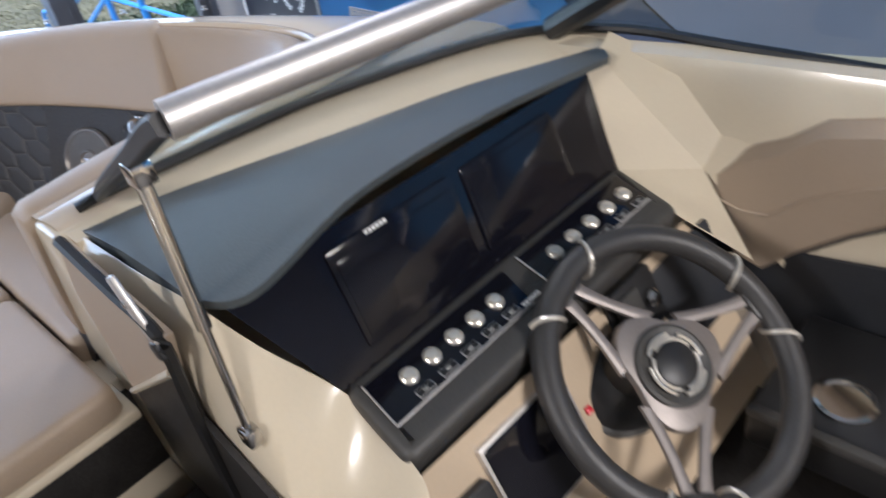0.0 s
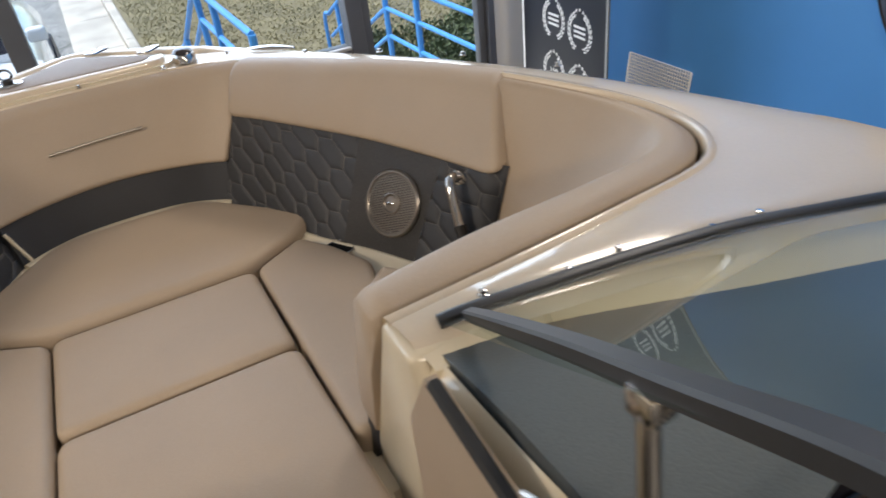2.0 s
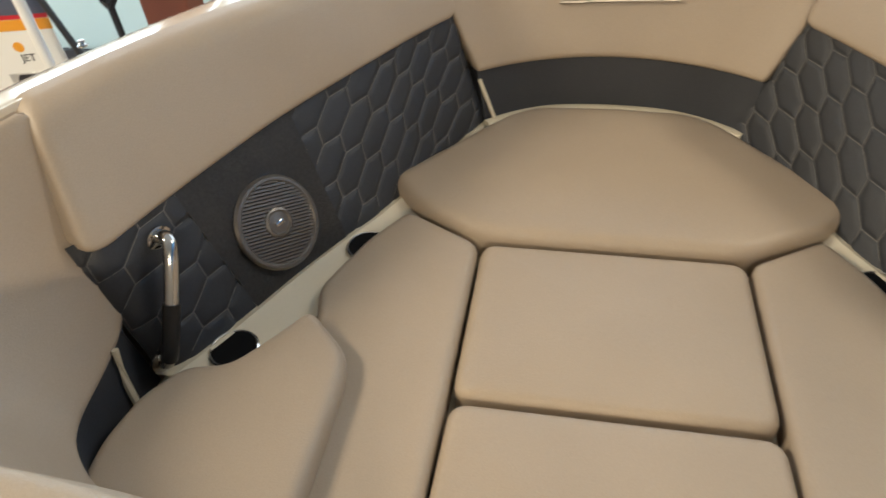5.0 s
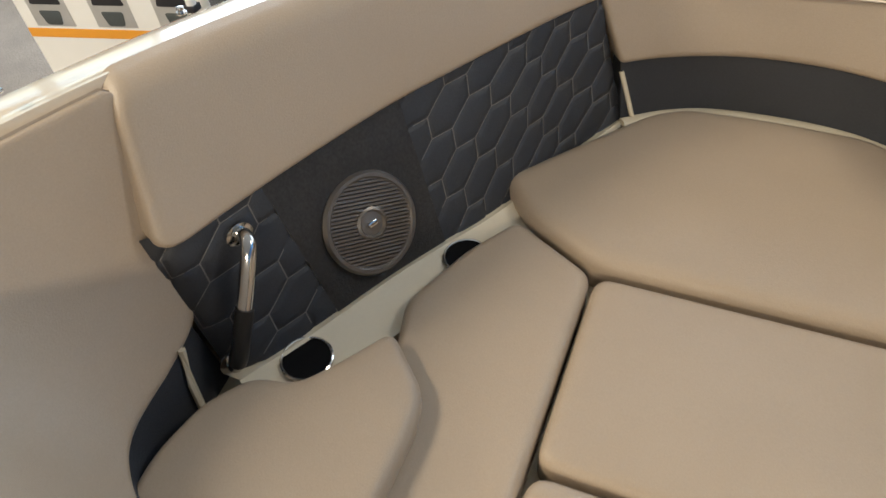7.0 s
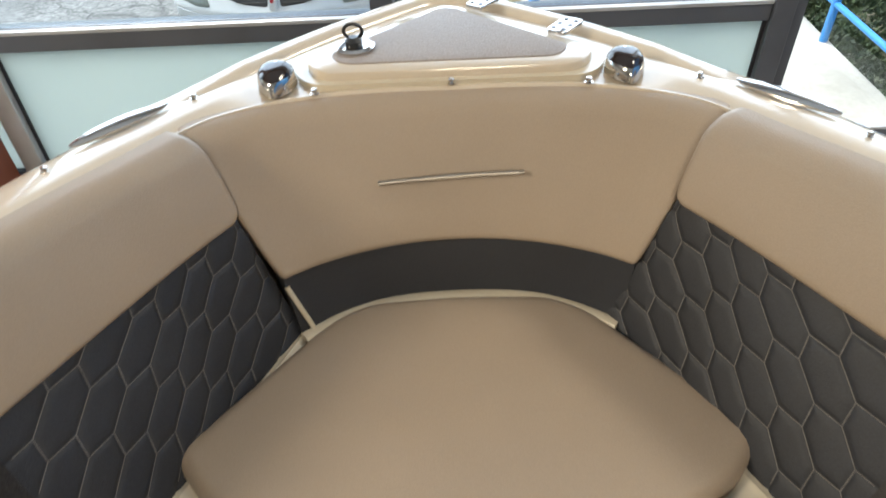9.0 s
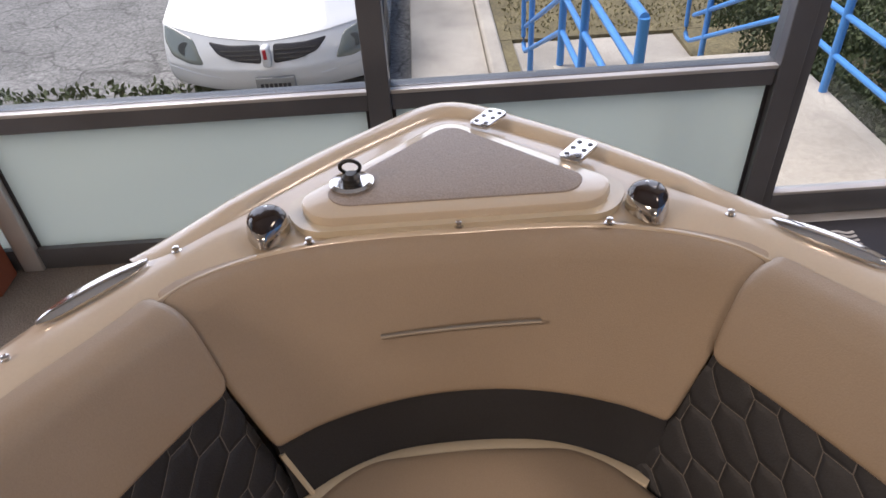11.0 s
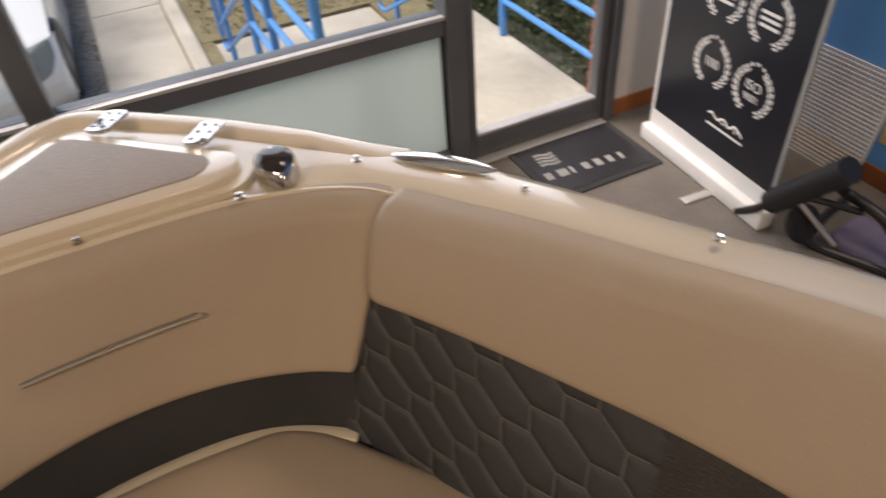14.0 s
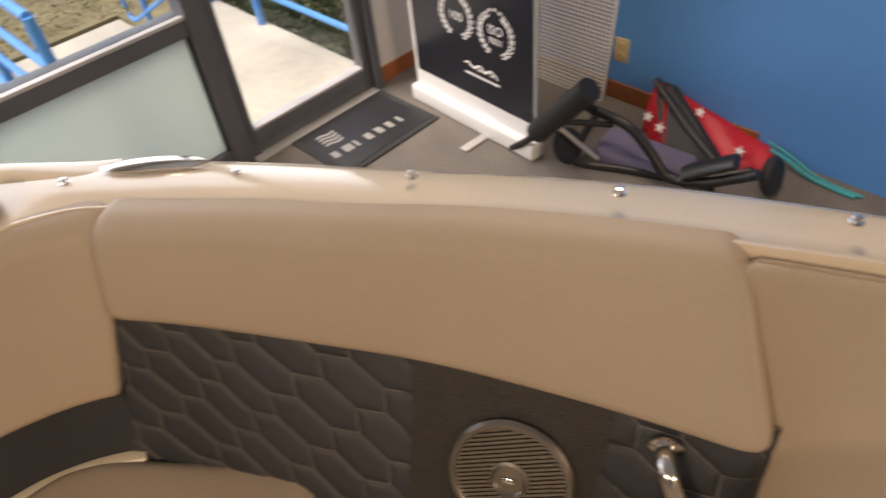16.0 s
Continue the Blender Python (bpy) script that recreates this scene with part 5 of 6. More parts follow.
# bow walk-through door folded along the console
wd = thing("walkway_door", "taupe folding walkway door panel with a black edge seal", "door", at=BOAT @ Vector((0.245, 0.0, 0.78)))
leaf = W([(0.246, 0.125, 1.415), (0.246, -0.001, 1.40), (0.246, -0.120, 1.385), (0.246, -0.095, 1.315), (0.246, 0.19, 1.085), (0.246, 0.19, 1.30)])
bpart("leaf", grid([[p + Vector((d, 0, 0)) for p in leaf] for d in (-0.004, 0.010)], True, True), VINYL, wd, "taupe leaf")
seal = crom(W([(0.240, 0.098, 1.432), (0.240, 0.03, 1.418), (0.240, -0.033, 1.408), (0.240, -0.120, 1.392), (0.240, -0.112, 1.30), (0.240, -0.100, 1.235), (0.240, -0.088, 1.08), (0.240, -0.08, 0.9)]), 5)
bpart("edge_seal", tube(seal, 0.008, 6), BLACKPL, wd, "black rubber edge seal")
hm = Matrix.Translation(lv(0.236, -0.085, 1.425)) @ Matrix.Rotation(radians(-28), 4, "X")
bpart("hinge_plate", boxed(-0.003, 0.005, -0.012, 0.012, -0.055, 0.035, 0.003, m=hm), SILVER, wd, "steel bracket")
bpart("hinge_plate", boxed(-0.006, 0.010, -0.010, 0.014, -0.075, -0.050, 0.004, m=hm), BLACKPL, wd, "black hinge knuckle")
for dz in (-0.068, 0.0):
    bpart("screw", lathe([(0.0045, 0), (0.0045, 0.002), (0.0005, 0.003)], 10, hm @ Matrix.Translation((-0.003, 0, dz)) @ Matrix.Rotation(radians(-90), 4, "Y")), CHROME, wd)
bpart("door_stop_rail", tube(W([(0.240, 0.19, 1.085), (0.240, -0.095, 1.315)]), 0.006, 6), CREAM, wd, "cream edge moulding")
lowp = W([(0.247, -0.098, 1.312), (0.247, -0.092, 1.22), (0.247, -0.30, 1.12), (0.247, -0.30, 0.84), (0.247, 0.19, 0.84), (0.247, 0.19, 1.08)])
bpart("lower_void", grid([[p + Vector((d, 0, 0)) for p in lowp] for d in (-0.003, 0.006)], True, True), DARKWOVEN, wd, "dark lower panel")

# ---- outdoors ----
LX0, LX1, LY1 = 0.80, 2.36, 5.12
setting("pavement", boxed(LX0, LX1, WY + 0.122, LY1, LOT + 0.004, -0.03, 0.01), CONCRETE, "pale concrete landing outside the door", "pavement")
for k in range(4):
    setting("step_%d" % (k + 1), boxed(LX0, LX1, LY1 + 0.3 * k + 0.002, LY1 + 0.3 * (k + 1), LOT + 0.004, -0.19 - 0.165 * k, 0.01), CONCRETE, "pale concrete step down to the car park", "step")
setting("pavement_2", boxed(LX0, LX1, LY1 + 1.21, LY1 + 2.1, LOT + 0.005, LOT + 0.10, 0.01), CONCRETE, "pale concrete pad at the foot of the steps", "pavement")
for k in range(9):
    setting("walkway_%d" % (k + 1), boxed(-0.18, 0.52, WY + 0.9 + 2.2 * k, WY + 0.9 + 2.2 * k + 2.188, LOT + 0.004, LOT + 0.10, 0.012), CONCRETE, "pale concrete footpath slab", "pavement")
    setting("kerb_%d" % (k + 1), boxed(0.525, 0.68, WY + 0.9 + 2.2 * k, WY + 0.9 + 2.2 * k + 2.19, LOT + 0.004, LOT + 0.17, 0.03), CONCRETE, "worn concrete kerb", "kerb")
setting("lawn", boxed(0.685, 60, LY1 + 2.11, 90, LOT + 0.004, LOT + 0.13), SOIL, "dry brown lawn", "lawn")
setting("planting_bed", boxed(LX1 + 0.002, 60, WY + 0.30, LY1 + 2.10, LOT + 0.004, LOT + 0.13), SOIL, "dark planting bed", "lawn")
setting("planting_strip", boxed(0.685, LX0 - 0.002, WY + 0.13, LY1 + 2.10, LOT + 0.004, LOT + 0.13), SOIL, "bare soil strip", "lawn")
setting("far_field", boxed(-600, 600, 91, 900, LOT + 0.004, LOT + 0.2), SOIL, "far dry grass field", "ground")


def hand_rail(x):
    r = thing("stair_railing", "bright blue painted tube railing along the steps", "railing", "stair railings", at=(x, 4.4, -0.03))
    ys, drop, ye = LY1, 0.80, LY1 + 1.55

    def zz(y, h):
        return -0.03 + h - (0 if y < ys else drop * (y - ys) / (ye - ys))
    for y in (WY + 0.20, (WY + 0.20 + ys) / 2 + 0.2, ys, ye - 0.3):
        part("post", tube([(x, y, zz(y, 0) - (0.2 if y > ys else 0)), (x, y, zz(y, 0.92))], 0.024, 12), BLUERAIL, r)
    for h in (0.92, 0.69, 0.46, 0.23):
        part("rail", tube([(x, WY + 0.20, zz(0, h)), (x, ys, zz(0, h)), (x, ye, zz(ye, h))], 0.022 if h > 0.9 else 0.019, 10), BLUERAIL, r)
    part("end_loop", tube(crom([(x, ye, zz(ye, 0.92)), (x, ye + 0.13, zz(ye, 0.88)), (x, ye + 0.16, zz(ye, 0.62)), (x, ye + 0.12, zz(ye, 0.26)), (x, ye, zz(ye, 0.23))], 5), 0.020, 10), BLUERAIL, r)


hand_rail(LX0 + 0.05)
hand_rail(LX1 - 0.04)

# low evergreen hedge: many small leaf sprays
rng = np.random.default_rng(5)


def leaves(n, x0, x1, y0, y1, z0, hmax, size):
    bm = bmesh.new()
    for _ in range(n):
        x, y = rng.uniform(x0, x1), rng.uniform(y0, y1)
        top = hmax * (0.65 + 0.35 * math.sin(x * 5.1 + 1.3) * math.sin(y * 4.3)) + rng.normal(0, 0.03)
        z = z0 + top * rng.uniform(0.35, 1) ** 0.5
        a, tilt = rng.uniform(0, 6.28), rng.uniform(0.2, 1.3)
        d = Vector((math.cos(a) * math.cos(tilt), math.sin(a) * math.cos(tilt), math.sin(tilt)))
        sd = d.cross(Vector((rng.normal(), rng.normal(), rng.normal()))).normalized()
        L, w = size * rng.uniform(0.7, 1.4), size * 0.28
        o = Vector((x, y, z))
        v = [bm.verts.new(p) for p in (o, o + d * L * 0.5 + sd * w, o + d * L, o + d * L * 0.5 - sd * w)]
        bm.faces.new(v)
    return bm


tagged(part("hedge", leaves(34000, LX1 + 0.06, LX1 + 2.6, WY + 0.55, LY1 + 1.6, LOT + 0.12, 0.72, 0.045), LEAF, smooth=False), "low dark green juniper hedge beside the landing", "hedge", "", "stuff")
tagged(part("grass", leaves(30000, 0.75, 7, LY1 + 2.15, 14, LOT + 0.115, 0.04, 0.035), GRASS, smooth=False), "short patchy dry grass", "grass", "", "stuff")
tagged(part("weeds", leaves(700, -2.4, -0.25, WY + 0.2, WY + 0.5, LOT, 0.75, 0.06), LEAF, smooth=False), "weeds and low shrubs under the window", "weeds", "", "stuff")
tagged(part("weeds", leaves(450, -4.3, -1.95, 6.55, 6.85, LOT, 0.13, 0.07), LEAF, smooth=False), "small weeds at the edge of the asphalt", "weeds", "", "stuff")

# brick wing wall right of the door, outside
bw = setting("brick_wing", boxed(2.322, 2.512, WY + 0.085, WY + 0.272, LOT, 2.4), CONCRETE, "mortar core of a brick wing wall", "wall")
bmb = boxed(-0.105, 0.105, -0.098, -0.002, 0.0, 0.062, 0.004, 1)
brick_me = finish(bmb, "brick", BRICK, smooth=False)
for k in range(44):
    for j in range(2):
        ob = new("brick", brick_me)
        ob.matrix_world = Matrix.Translation((2.417, WY + 0.178 + 0.1 * j, LOT + 0.03 + k * 0.073))
        ob.parent = bw
        ob.matrix_parent_inverse = Matrix.Identity(4)

# ---- parked car ----
CAR = Matrix.Translation((-1.34, 6.35, LOT)) @ Matrix.Rotation(radians(-1), 4, "Z") @ Matrix.Scale(1.05, 4)
car = thing("car", "white compact hatchback parked facing the window", "car", at=(-1.36, 6.25, LOT))


def car_edge(x):
    """Front edge of the bonnet: depth and height."""
    w = abs(x) / 0.88
    return 0.02 + 0.30 * w ** 2.2, 0.60 + 0.07 * w


def car_nose(x, z):
    """Depth of the front skin."""
    ye, ze = car_edge(x)
    y = ye - 0.13 * math.sin(math.pi / 2 * min(1.0, max(0.0, (ze - z) / 0.26)))
    return y + 0.07 * max(0.0, (0.36 - z) / 0.16) ** 2 - 0.012 * math.exp(-((z - 0.40) / 0.03) ** 2)


def nose_patch(name, outline, material, label, up=0.006):
    """A flush pane on the front skin, over an outline of (x, z)."""
    o = [Vector((*p, 0)) for p in rounded(outline, 0.03, 4)]
    c = sum(o, Vector()) / len(o)
    rows = [[Vector((p.x, car_nose(p.x, p.y) + 0.03, p.y)) for p in o]]
    for f in (1.0, 0.94, 0.7, 0.4, 0.05):
        rows.append([Vector((q.x, car_nose(q.x, q.y) - up * (0.4 if f == 1.0 else 1.0), q.y)) for q in (c + (p - c) * f for p in o)])
    return part(name, grid(rows, True, True), material, car, label, CAR, 60)


XS = [0.88 * math.copysign(abs(t) ** 0.8, t) for t in np.linspace(-1, 1, 41)]
rows = []
for x in XS:
    ye, ze = car_edge(x)
    w = abs(x) / 0.88
    rows.append([Vector((x, 1.12 + (ye - 1.12) * t, (0.97 - 0.10 * w ** 3) + (ze - 0.97 + 0.10 * w ** 3) * t ** 1.35 + 0.015 * math.exp(-((abs(x) - 0.42) / 0.10) ** 2) * math.sin(math.pi * t))) for t in np.linspace(0, 1, 15)] + [Vector((x, ye - 0.012, ze - 0.008)), Vector((x, ye - 0.010, ze - 0.03))])
part("bonnet", grid(rows), CARWHITE, car, "white bonnet", CAR, 60)
rows = []
for x in [-0.9] + XS + [0.9]:
    ye, ze = car_edge(min(max(x, -0.88), 0.88))
    tuck = 0.10 if abs(x) > 0.89 else 0.0
    rows.append([Vector((x, car_nose(min(max(x, -0.88), 0.88), z) + tuck, z)) for z in [ze - 0.004 - (ze - 0.20) * t for t in np.linspace(0, 1, 25)]])
part("bumper", grid(rows), CARWHITE, car, "white front bumper", CAR, 50)
prof = [(0.30, 0.875, 0.2, 0.60), (0.75, 0.885, 0.22, 0.78), (1.12, 0.885, 0.22, 0.95), (1.9, 0.885, 0.22, 1.0), (3.2, 0.88, 0.24, 1.02), (4.1, 0.86, 0.3, 1.0), (4.35, 0.78, 0.35, 0.95)]
rows = []
for y, hw, zb, zt in prof:
    row = []
    for k in range(25):
        ang = math.pi * k / 24
        cx, sz = math.cos(ang), math.sin(ang)
        x = hw * math.copysign(abs(cx) ** 0.35, cx)
        row.append(Vector((x, y, zb + (zt - zb) * (sz ** 0.45) - 0.06 * (x / hw) ** 4)))
    rows.append(row)
part("body", grid(rows, False, True), CARWHITE, car, "white painted body", CAR, 50)
rows = []
for y, hw, zt in ((1.05, 0.74, 0.96), (1.45, 0.70, 1.25), (1.85, 0.64, 1.50), (2.6, 0.62, 1.56), (3.6, 0.60, 1.50), (4.2, 0.66, 1.05)):
    rows.append([Vector((hw * math.copysign(abs(math.cos(math.pi * k / 16)) ** 0.4, math.cos(math.pi * k / 16)), y, 0.93 + (zt - 0.93) * math.sin(math.pi * k / 16) ** 0.4)) for k in range(17)])
part("roof", grid(rows, False, True), CARWHITE, car, "white roof", CAR, 60)
rows = []
for y, hw, z in ((1.08, 0.70, 0.985), (1.46, 0.655, 1.265), (1.84, 0.60, 1.515)):
    rows.append([Vector((x * hw, y - 0.02 + 0.06 * abs(x) ** 2, z + 0.012)) for x in np.linspace(-1, 1, 11)])
part("windscreen", grid(rows), GLOSSBLK, car, "dark windscreen", CAR)
for s in (1, -1):
    hl = nose_patch("headlight", [(s * x, z) for x, z in ((0.865, 0.665), (0.79, 0.655), (0.60, 0.60), (0.525, 0.43), (0.66, 0.425), (0.81, 0.46), (0.868, 0.56))][::s], LAMPGLASS, "clouded headlight lens", 0.010)
    ye = car_nose(0.68, 0.53)
    part("reflector", lathe([(0.055, 0.0), (0.052, 0.010), (0.045, 0.012), (0.0005, 0.006)], 24, Matrix.Translation((s * 0.68, ye - 0.002, 0.53)) @ Matrix.Rotation(radians(70), 4, "X")), DASHGREY, hl, "round dim reflector", CAR)
    gr = nose_patch("grille", [(s * x, z) for x, z in ((0.048, 0.572), (0.30, 0.572), (0.475, 0.592), (0.39, 0.505), (0.24, 0.465), (0.048, 0.445))][::s], CARBLACK, "black grille opening", 0.004)
    for k in range(3):
        z = 0.478 + 0.028 * k
        part("grille_bar", tube([(s * x, car_nose(x, z) - 0.006, z) for x in np.linspace(0.06, 0.30 + 0.04 * k, 5)], 0.0035, 6), PODGREY, gr, "", CAR)
    part("bumper_crease", tube([(s * x, car_nose(x, 0.33 + 0.10 * (x - 0.40)) - 0.001, 0.33 + 0.10 * (x - 0.40)) for x in np.linspace(0.40, 0.86, 8)], 0.006, 6), CARWHITE, car, "", CAR)
    part("washer_jet", boxed(s * 0.30 - 0.012, s * 0.30 + 0.012, 0.80, 0.82, 0.90, 0.915, 0.004), CARBLACK, car, "black washer jet", CAR)
    part("wiper", tube([(s * 0.1, 0.98, 0.99), (s * 0.55, 1.05, 1.02)], 0.008, 6), CARBLACK, car, "black wiper", CAR)
    part("mirror", boxed(s * 0.9 - 0.09, s * 0.9 + 0.09, 1.35, 1.47, 0.98, 1.12, 0.04, 3), CARWHITE, car, "white door mirror", CAR)
    for y in (0.75, 3.35):
        w = part("wheel", lathe([(0.02, -0.1), (0.30, -0.1), (0.32, -0.06), (0.32, 0.06), (0.30, 0.1), (0.2, 0.1), (0.02, 0.06)], 28, Matrix.Translation((s * 0.80, y, 0.32)) @ Matrix.Rotation(radians(90 * s), 4, "Y")), CARBLACK, car, "black tyre and wheel", CAR)
part("centre_bar", boxed(-0.034, 0.034, -0.135, -0.03, 0.43, 0.59, 0.02, 3), CARWHITE, car, "white centre bar", CAR)
part("emblem", boxed(-0.014, 0.014, -0.144, -0.128, 0.50, 0.575, 0.006, 2), REDVINYL, car, "small red emblem", CAR)
pl = part("number_plate", boxed(-0.115, 0.195, -0.140, -0.09, 0.225, 0.345, 0.006), PRINTGREY, car, "pale number plate", CAR)
for k in range(7):
    part("plate_mark", boxed(-0.08 + k * 0.036, -0.055 + k * 0.036, -0.144, -0.138, 0.25, 0.30), CARBLACK, pl, "dark bar", CAR)
part("hood_crease", tube([(0, 1.12 + (0.02 - 1.12) * t, 0.97 + (0.60 - 0.97) * t ** 1.35) for t in np.linspace(0.05, 1, 12)], 0.005, 6), CARWHITE, car, "", CAR)

# ---- showroom things by the door ----
mt = tagged(part("door_mat", boxed(1.60, 2.20, 2.80, 3.26, 0.0, 0.010, 0.004), MATBLK), "dark entrance mat with pale lettering, on the carpet", "mat")
part("mat_border", boxed(1.635, 2.165, 2.835, 3.225, 0.009, 0.0125, 0.001), CARBLACK, mt, "black inner field")
MM = Matrix.Translation((1.90, 3.03, 0.0125)) @ Matrix.Rotation(radians(-4), 4, "Z")
for k in range(4):
    part("mark", tube([(-0.215 + 0.011 * i, 0.10 - 0.028 * k + 0.007 * math.sin(i * 0.75), 0.001) for i in range(10)], 0.008, 6, rz=0.0015), PRINTGREY, mt, "pale wave mark", MM)
for k, w in enumerate((0.035, 0.05, 0.018, 0.035, 0.035, 0.030, 0.02)):
    x = -0.24 + k * 0.066
    part("letter_bar", boxed(x, x + w, -0.10, -0.045, 0.0, 0.002, m=Matrix.Rotation(radians(0), 4, "Z")), PRINTGREY, mt, "pale letter block", MM)

# roll-up banner
B0, B1 = Vector((2.295, 3.03, 0)), Vector((2.24, 2.22, 0))
BD = (B1 - B0).normalized()
BF = frame_at(B0, BD, (0, 0, 1))          # x along the foot, y up, z towards the boat side
if (BF.to_3x3() @ Vector((0, 0, 1))).x > 0:
    BSIGN = -1
else:
    BSIGN = 1
BL = (B1 - B0).length
ban = thing("rollup_banner", "black roll-up banner stand with white award emblems", "banner stand", at=(2.27, 2.63, 0))
part("cassette", boxed(-0.01, BL + 0.01, 0.0, 0.085, -0.045, 0.045, 0.012, 3, m=BF), PRINTWHITE, ban, "white base cassette")
part("banner_film", boxed(0, BL, 0.085, 2.0, -0.003, 0.003, m=BF), BANNERBLK, ban, "black printed film")
part("white_border", boxed(0, BL, 0.086, 0.165, -0.0045, 0.0045, m=BF), PRINTWHITE, ban, "white lower border")
part("edge_strip", boxed(0, 0.018, 0.166, 2.0, -0.0045, 0.0045, m=BF), PRINTWHITE, ban, "white edge")
part("edge_strip", boxed(BL - 0.018, BL, 0.166, 2.0, -0.0045, 0.0045, m=BF), PRINTGREY, ban, "pale edge")
part("foot", boxed(0.50, 0.545, 0.0, 0.012, -0.19 * BSIGN if BSIGN > 0 else 0.04, -0.04 if BSIGN > 0 else 0.19, 0.004, m=BF), SILVER, ban, "silver swivel foot")
part("foot", boxed(0.50, 0.545, 0.0, 0.012, 0.04 if BSIGN > 0 else -0.19, 0.19 if BSIGN > 0 else -0.04, 0.004, m=BF), SILVER, ban, "silver swivel foot")
part("pole", tube([BF @ Vector((BL / 2, 0.05, 0.02 * -BSIGN)), BF @ Vector((BL / 2, 2.0, 0.02 * -BSIGN))], 0.01, 8), SILVER, ban)
part("top_clip", boxed(-0.005, BL + 0.005, 2.0, 2.03, -0.01, 0.01, 0.004, m=BF), SILVER, ban)


def text_mesh(name, body, size, m, material, parent):
    cu = bpy.data.curves.new(name, "FONT")
    cu.body, cu.size, cu.extrude, cu.align_x, cu.align_y = body, size, 0.0006, "CENTER", "CENTER"
    cu.materials.append(material)
    ob = new(name, cu)
    ob.parent = parent
    ob.matrix_parent_inverse = Matrix.Identity(4)
    ob.matrix_basis = parent.matrix_basis.inverted() @ m
    return ob


for (ex, ey, words) in ((0.33, 0.535, ("", "100", "")), (0.575, 0.520, ("", "ISO", "9001")), (0.33, 0.82, ("", "", "")), (0.575, 0.805, ("", "", "")), (0.33, 1.10, ("", "", "")), (0.575, 1.09, ("", "", ""))):
    for side in (-1, 1):
        for k in range(9):
            a = radians(-60 + 15 * k)
            for r in (0.098, 0.083):
                o = Vector((ex + side * r * math.cos(a) * 1.05, ey + r * math.sin(a) * 1.05, 0))
                bmx = plate([(0.013 * math.cos(t), 0.0055 * math.sin(t)) for t in np.linspace(0, 6.283, 9)[:-1]], -0.0048, 0.0048, m=BF @ Matrix.Translation(o) @ Matrix.Rotation((a + 1.2) if side > 0 else (math.pi - a - 1.2), 4, "Z"))
                part("laurel_leaf", bmx, PRINTWHITE, ban)
    for k in range(3):
        o = BF @ Matrix.Translation((ex - 0.03 + 0.03 * k, ey + 0.105 + (0.008 if k == 1 else 0), 0))
        part("star", plate([((0.011 if i % 2 == 0 else 0.0045) * math.sin(i * math.pi / 5), (0.011 if i % 2 == 0 else 0.0045) * math.cos(i * math.pi / 5)) for i in range(10)], -0.0048, 0.0048, m=o), PRINTWHITE, ban)
    for i, w in enumerate(words):
        for sgn in ((1,) if w else ()):
            tm = BF @ Matrix.Translation((ex, ey + (0.02 - 0.05 * (i - 1) if words[2] else 0.0), 0.0052))
            text_mesh("emblem_text", w, 0.058 if i == 1 else 0.042, tm, PRINTWHITE, ban)
    if not words[1]:
        for k in range(3):
            part("text_bar", boxed(ex - 0.05, ex + 0.05, ey - 0.03 + 0.025 * k, ey - 0.018 + 0.025 * k, -0.0048, 0.0048, m=BF), PRINTWHITE, ban, "white bar of small print")
part("brand_mark", tube([BF @ Vector((0.37 + 0.02 * i, 0.325 + 0.012 * math.sin(i * 1.7), 0)) for i in range(11)], 0.006, 6, rz=0.006), PRINTWHITE, ban, "white script mark")
part("brand_mark", tube([BF @ Vector((0.44 + 0.014 * i, 0.317 + 0.014 * math.sin(i * 2.3 + 1), 0)) for i in range(11)], 0.005, 6), PRINTWHITE, ban, "white script mark")
part("text_bar", boxed(0.37, 0.59, 0.275, 0.285, -0.0048, 0.0048, m=BF), PRINTWHITE, ban, "white bar of small print")

# white mesh panel leaning on the blue wall
lat = thing("lattice_panel", "white plastic grid panel leaning on the blue wall", "panel", at=(2.78, 2.45, 0))
LM = frame_at(Vector((2.79, 2.26, 0.0)), (0, 1, 0), (0.06, 0, 0.5))
for k in range(27):
    part("upright_slat", boxed(0.47 * k / 26 - 0.0017, 0.47 * k / 26 + 0.0017, 0, 0.50, -0.004, 0.004, m=LM), PRINTWHITE, lat)
    part("cross_slat", boxed(0, 0.47, 0.50 * k / 26 - 0.0017, 0.50 * k / 26 + 0.0017, -0.0035, 0.0035, m=LM), PRINTWHITE, lat)
for a, b, c, d in ((-0.012, 0.0, 0, 0.5), (0.47, 0.482, 0, 0.5)):
    part("frame_bar", boxed(a, b, c, d, -0.006, 0.006, 0.002, m=LM), PRINTWHITE, lat)

outl = thing("wall_outlet", "ivory duplex power outlet on the blue wall", "outlet", at=(XE, 2.21, 0.26))
part("cover_plate", boxed(XE - 0.008, XE, 2.172, 2.248, 0.20, 0.32, 0.003), IVORY, outl)
for z in (0.235, 0.285):
    sk = part("socket", lathe([(0.017, 0), (0.017, 0.003), (0.0005, 0.0035)], 18, Matrix.Translation((XE - 0.008, 2.21, z)) @ Matrix.Rotation(radians(-90), 4, "Y")), IVORY, outl)
    for dy in (-0.006, 0.006):
        part("slot", boxed(XE - 0.0128, XE - 0.011, 2.21 + dy - 0.001, 2.21 + dy + 0.001, z - 0.004, z + 0.005), CARBLACK, sk)

# folded black cart with padded bar
cart = thing("folded_cart", "folded black tube cart with a padded bar, lying on the carpet", "cart", at=(2.45, 2.1, 0))
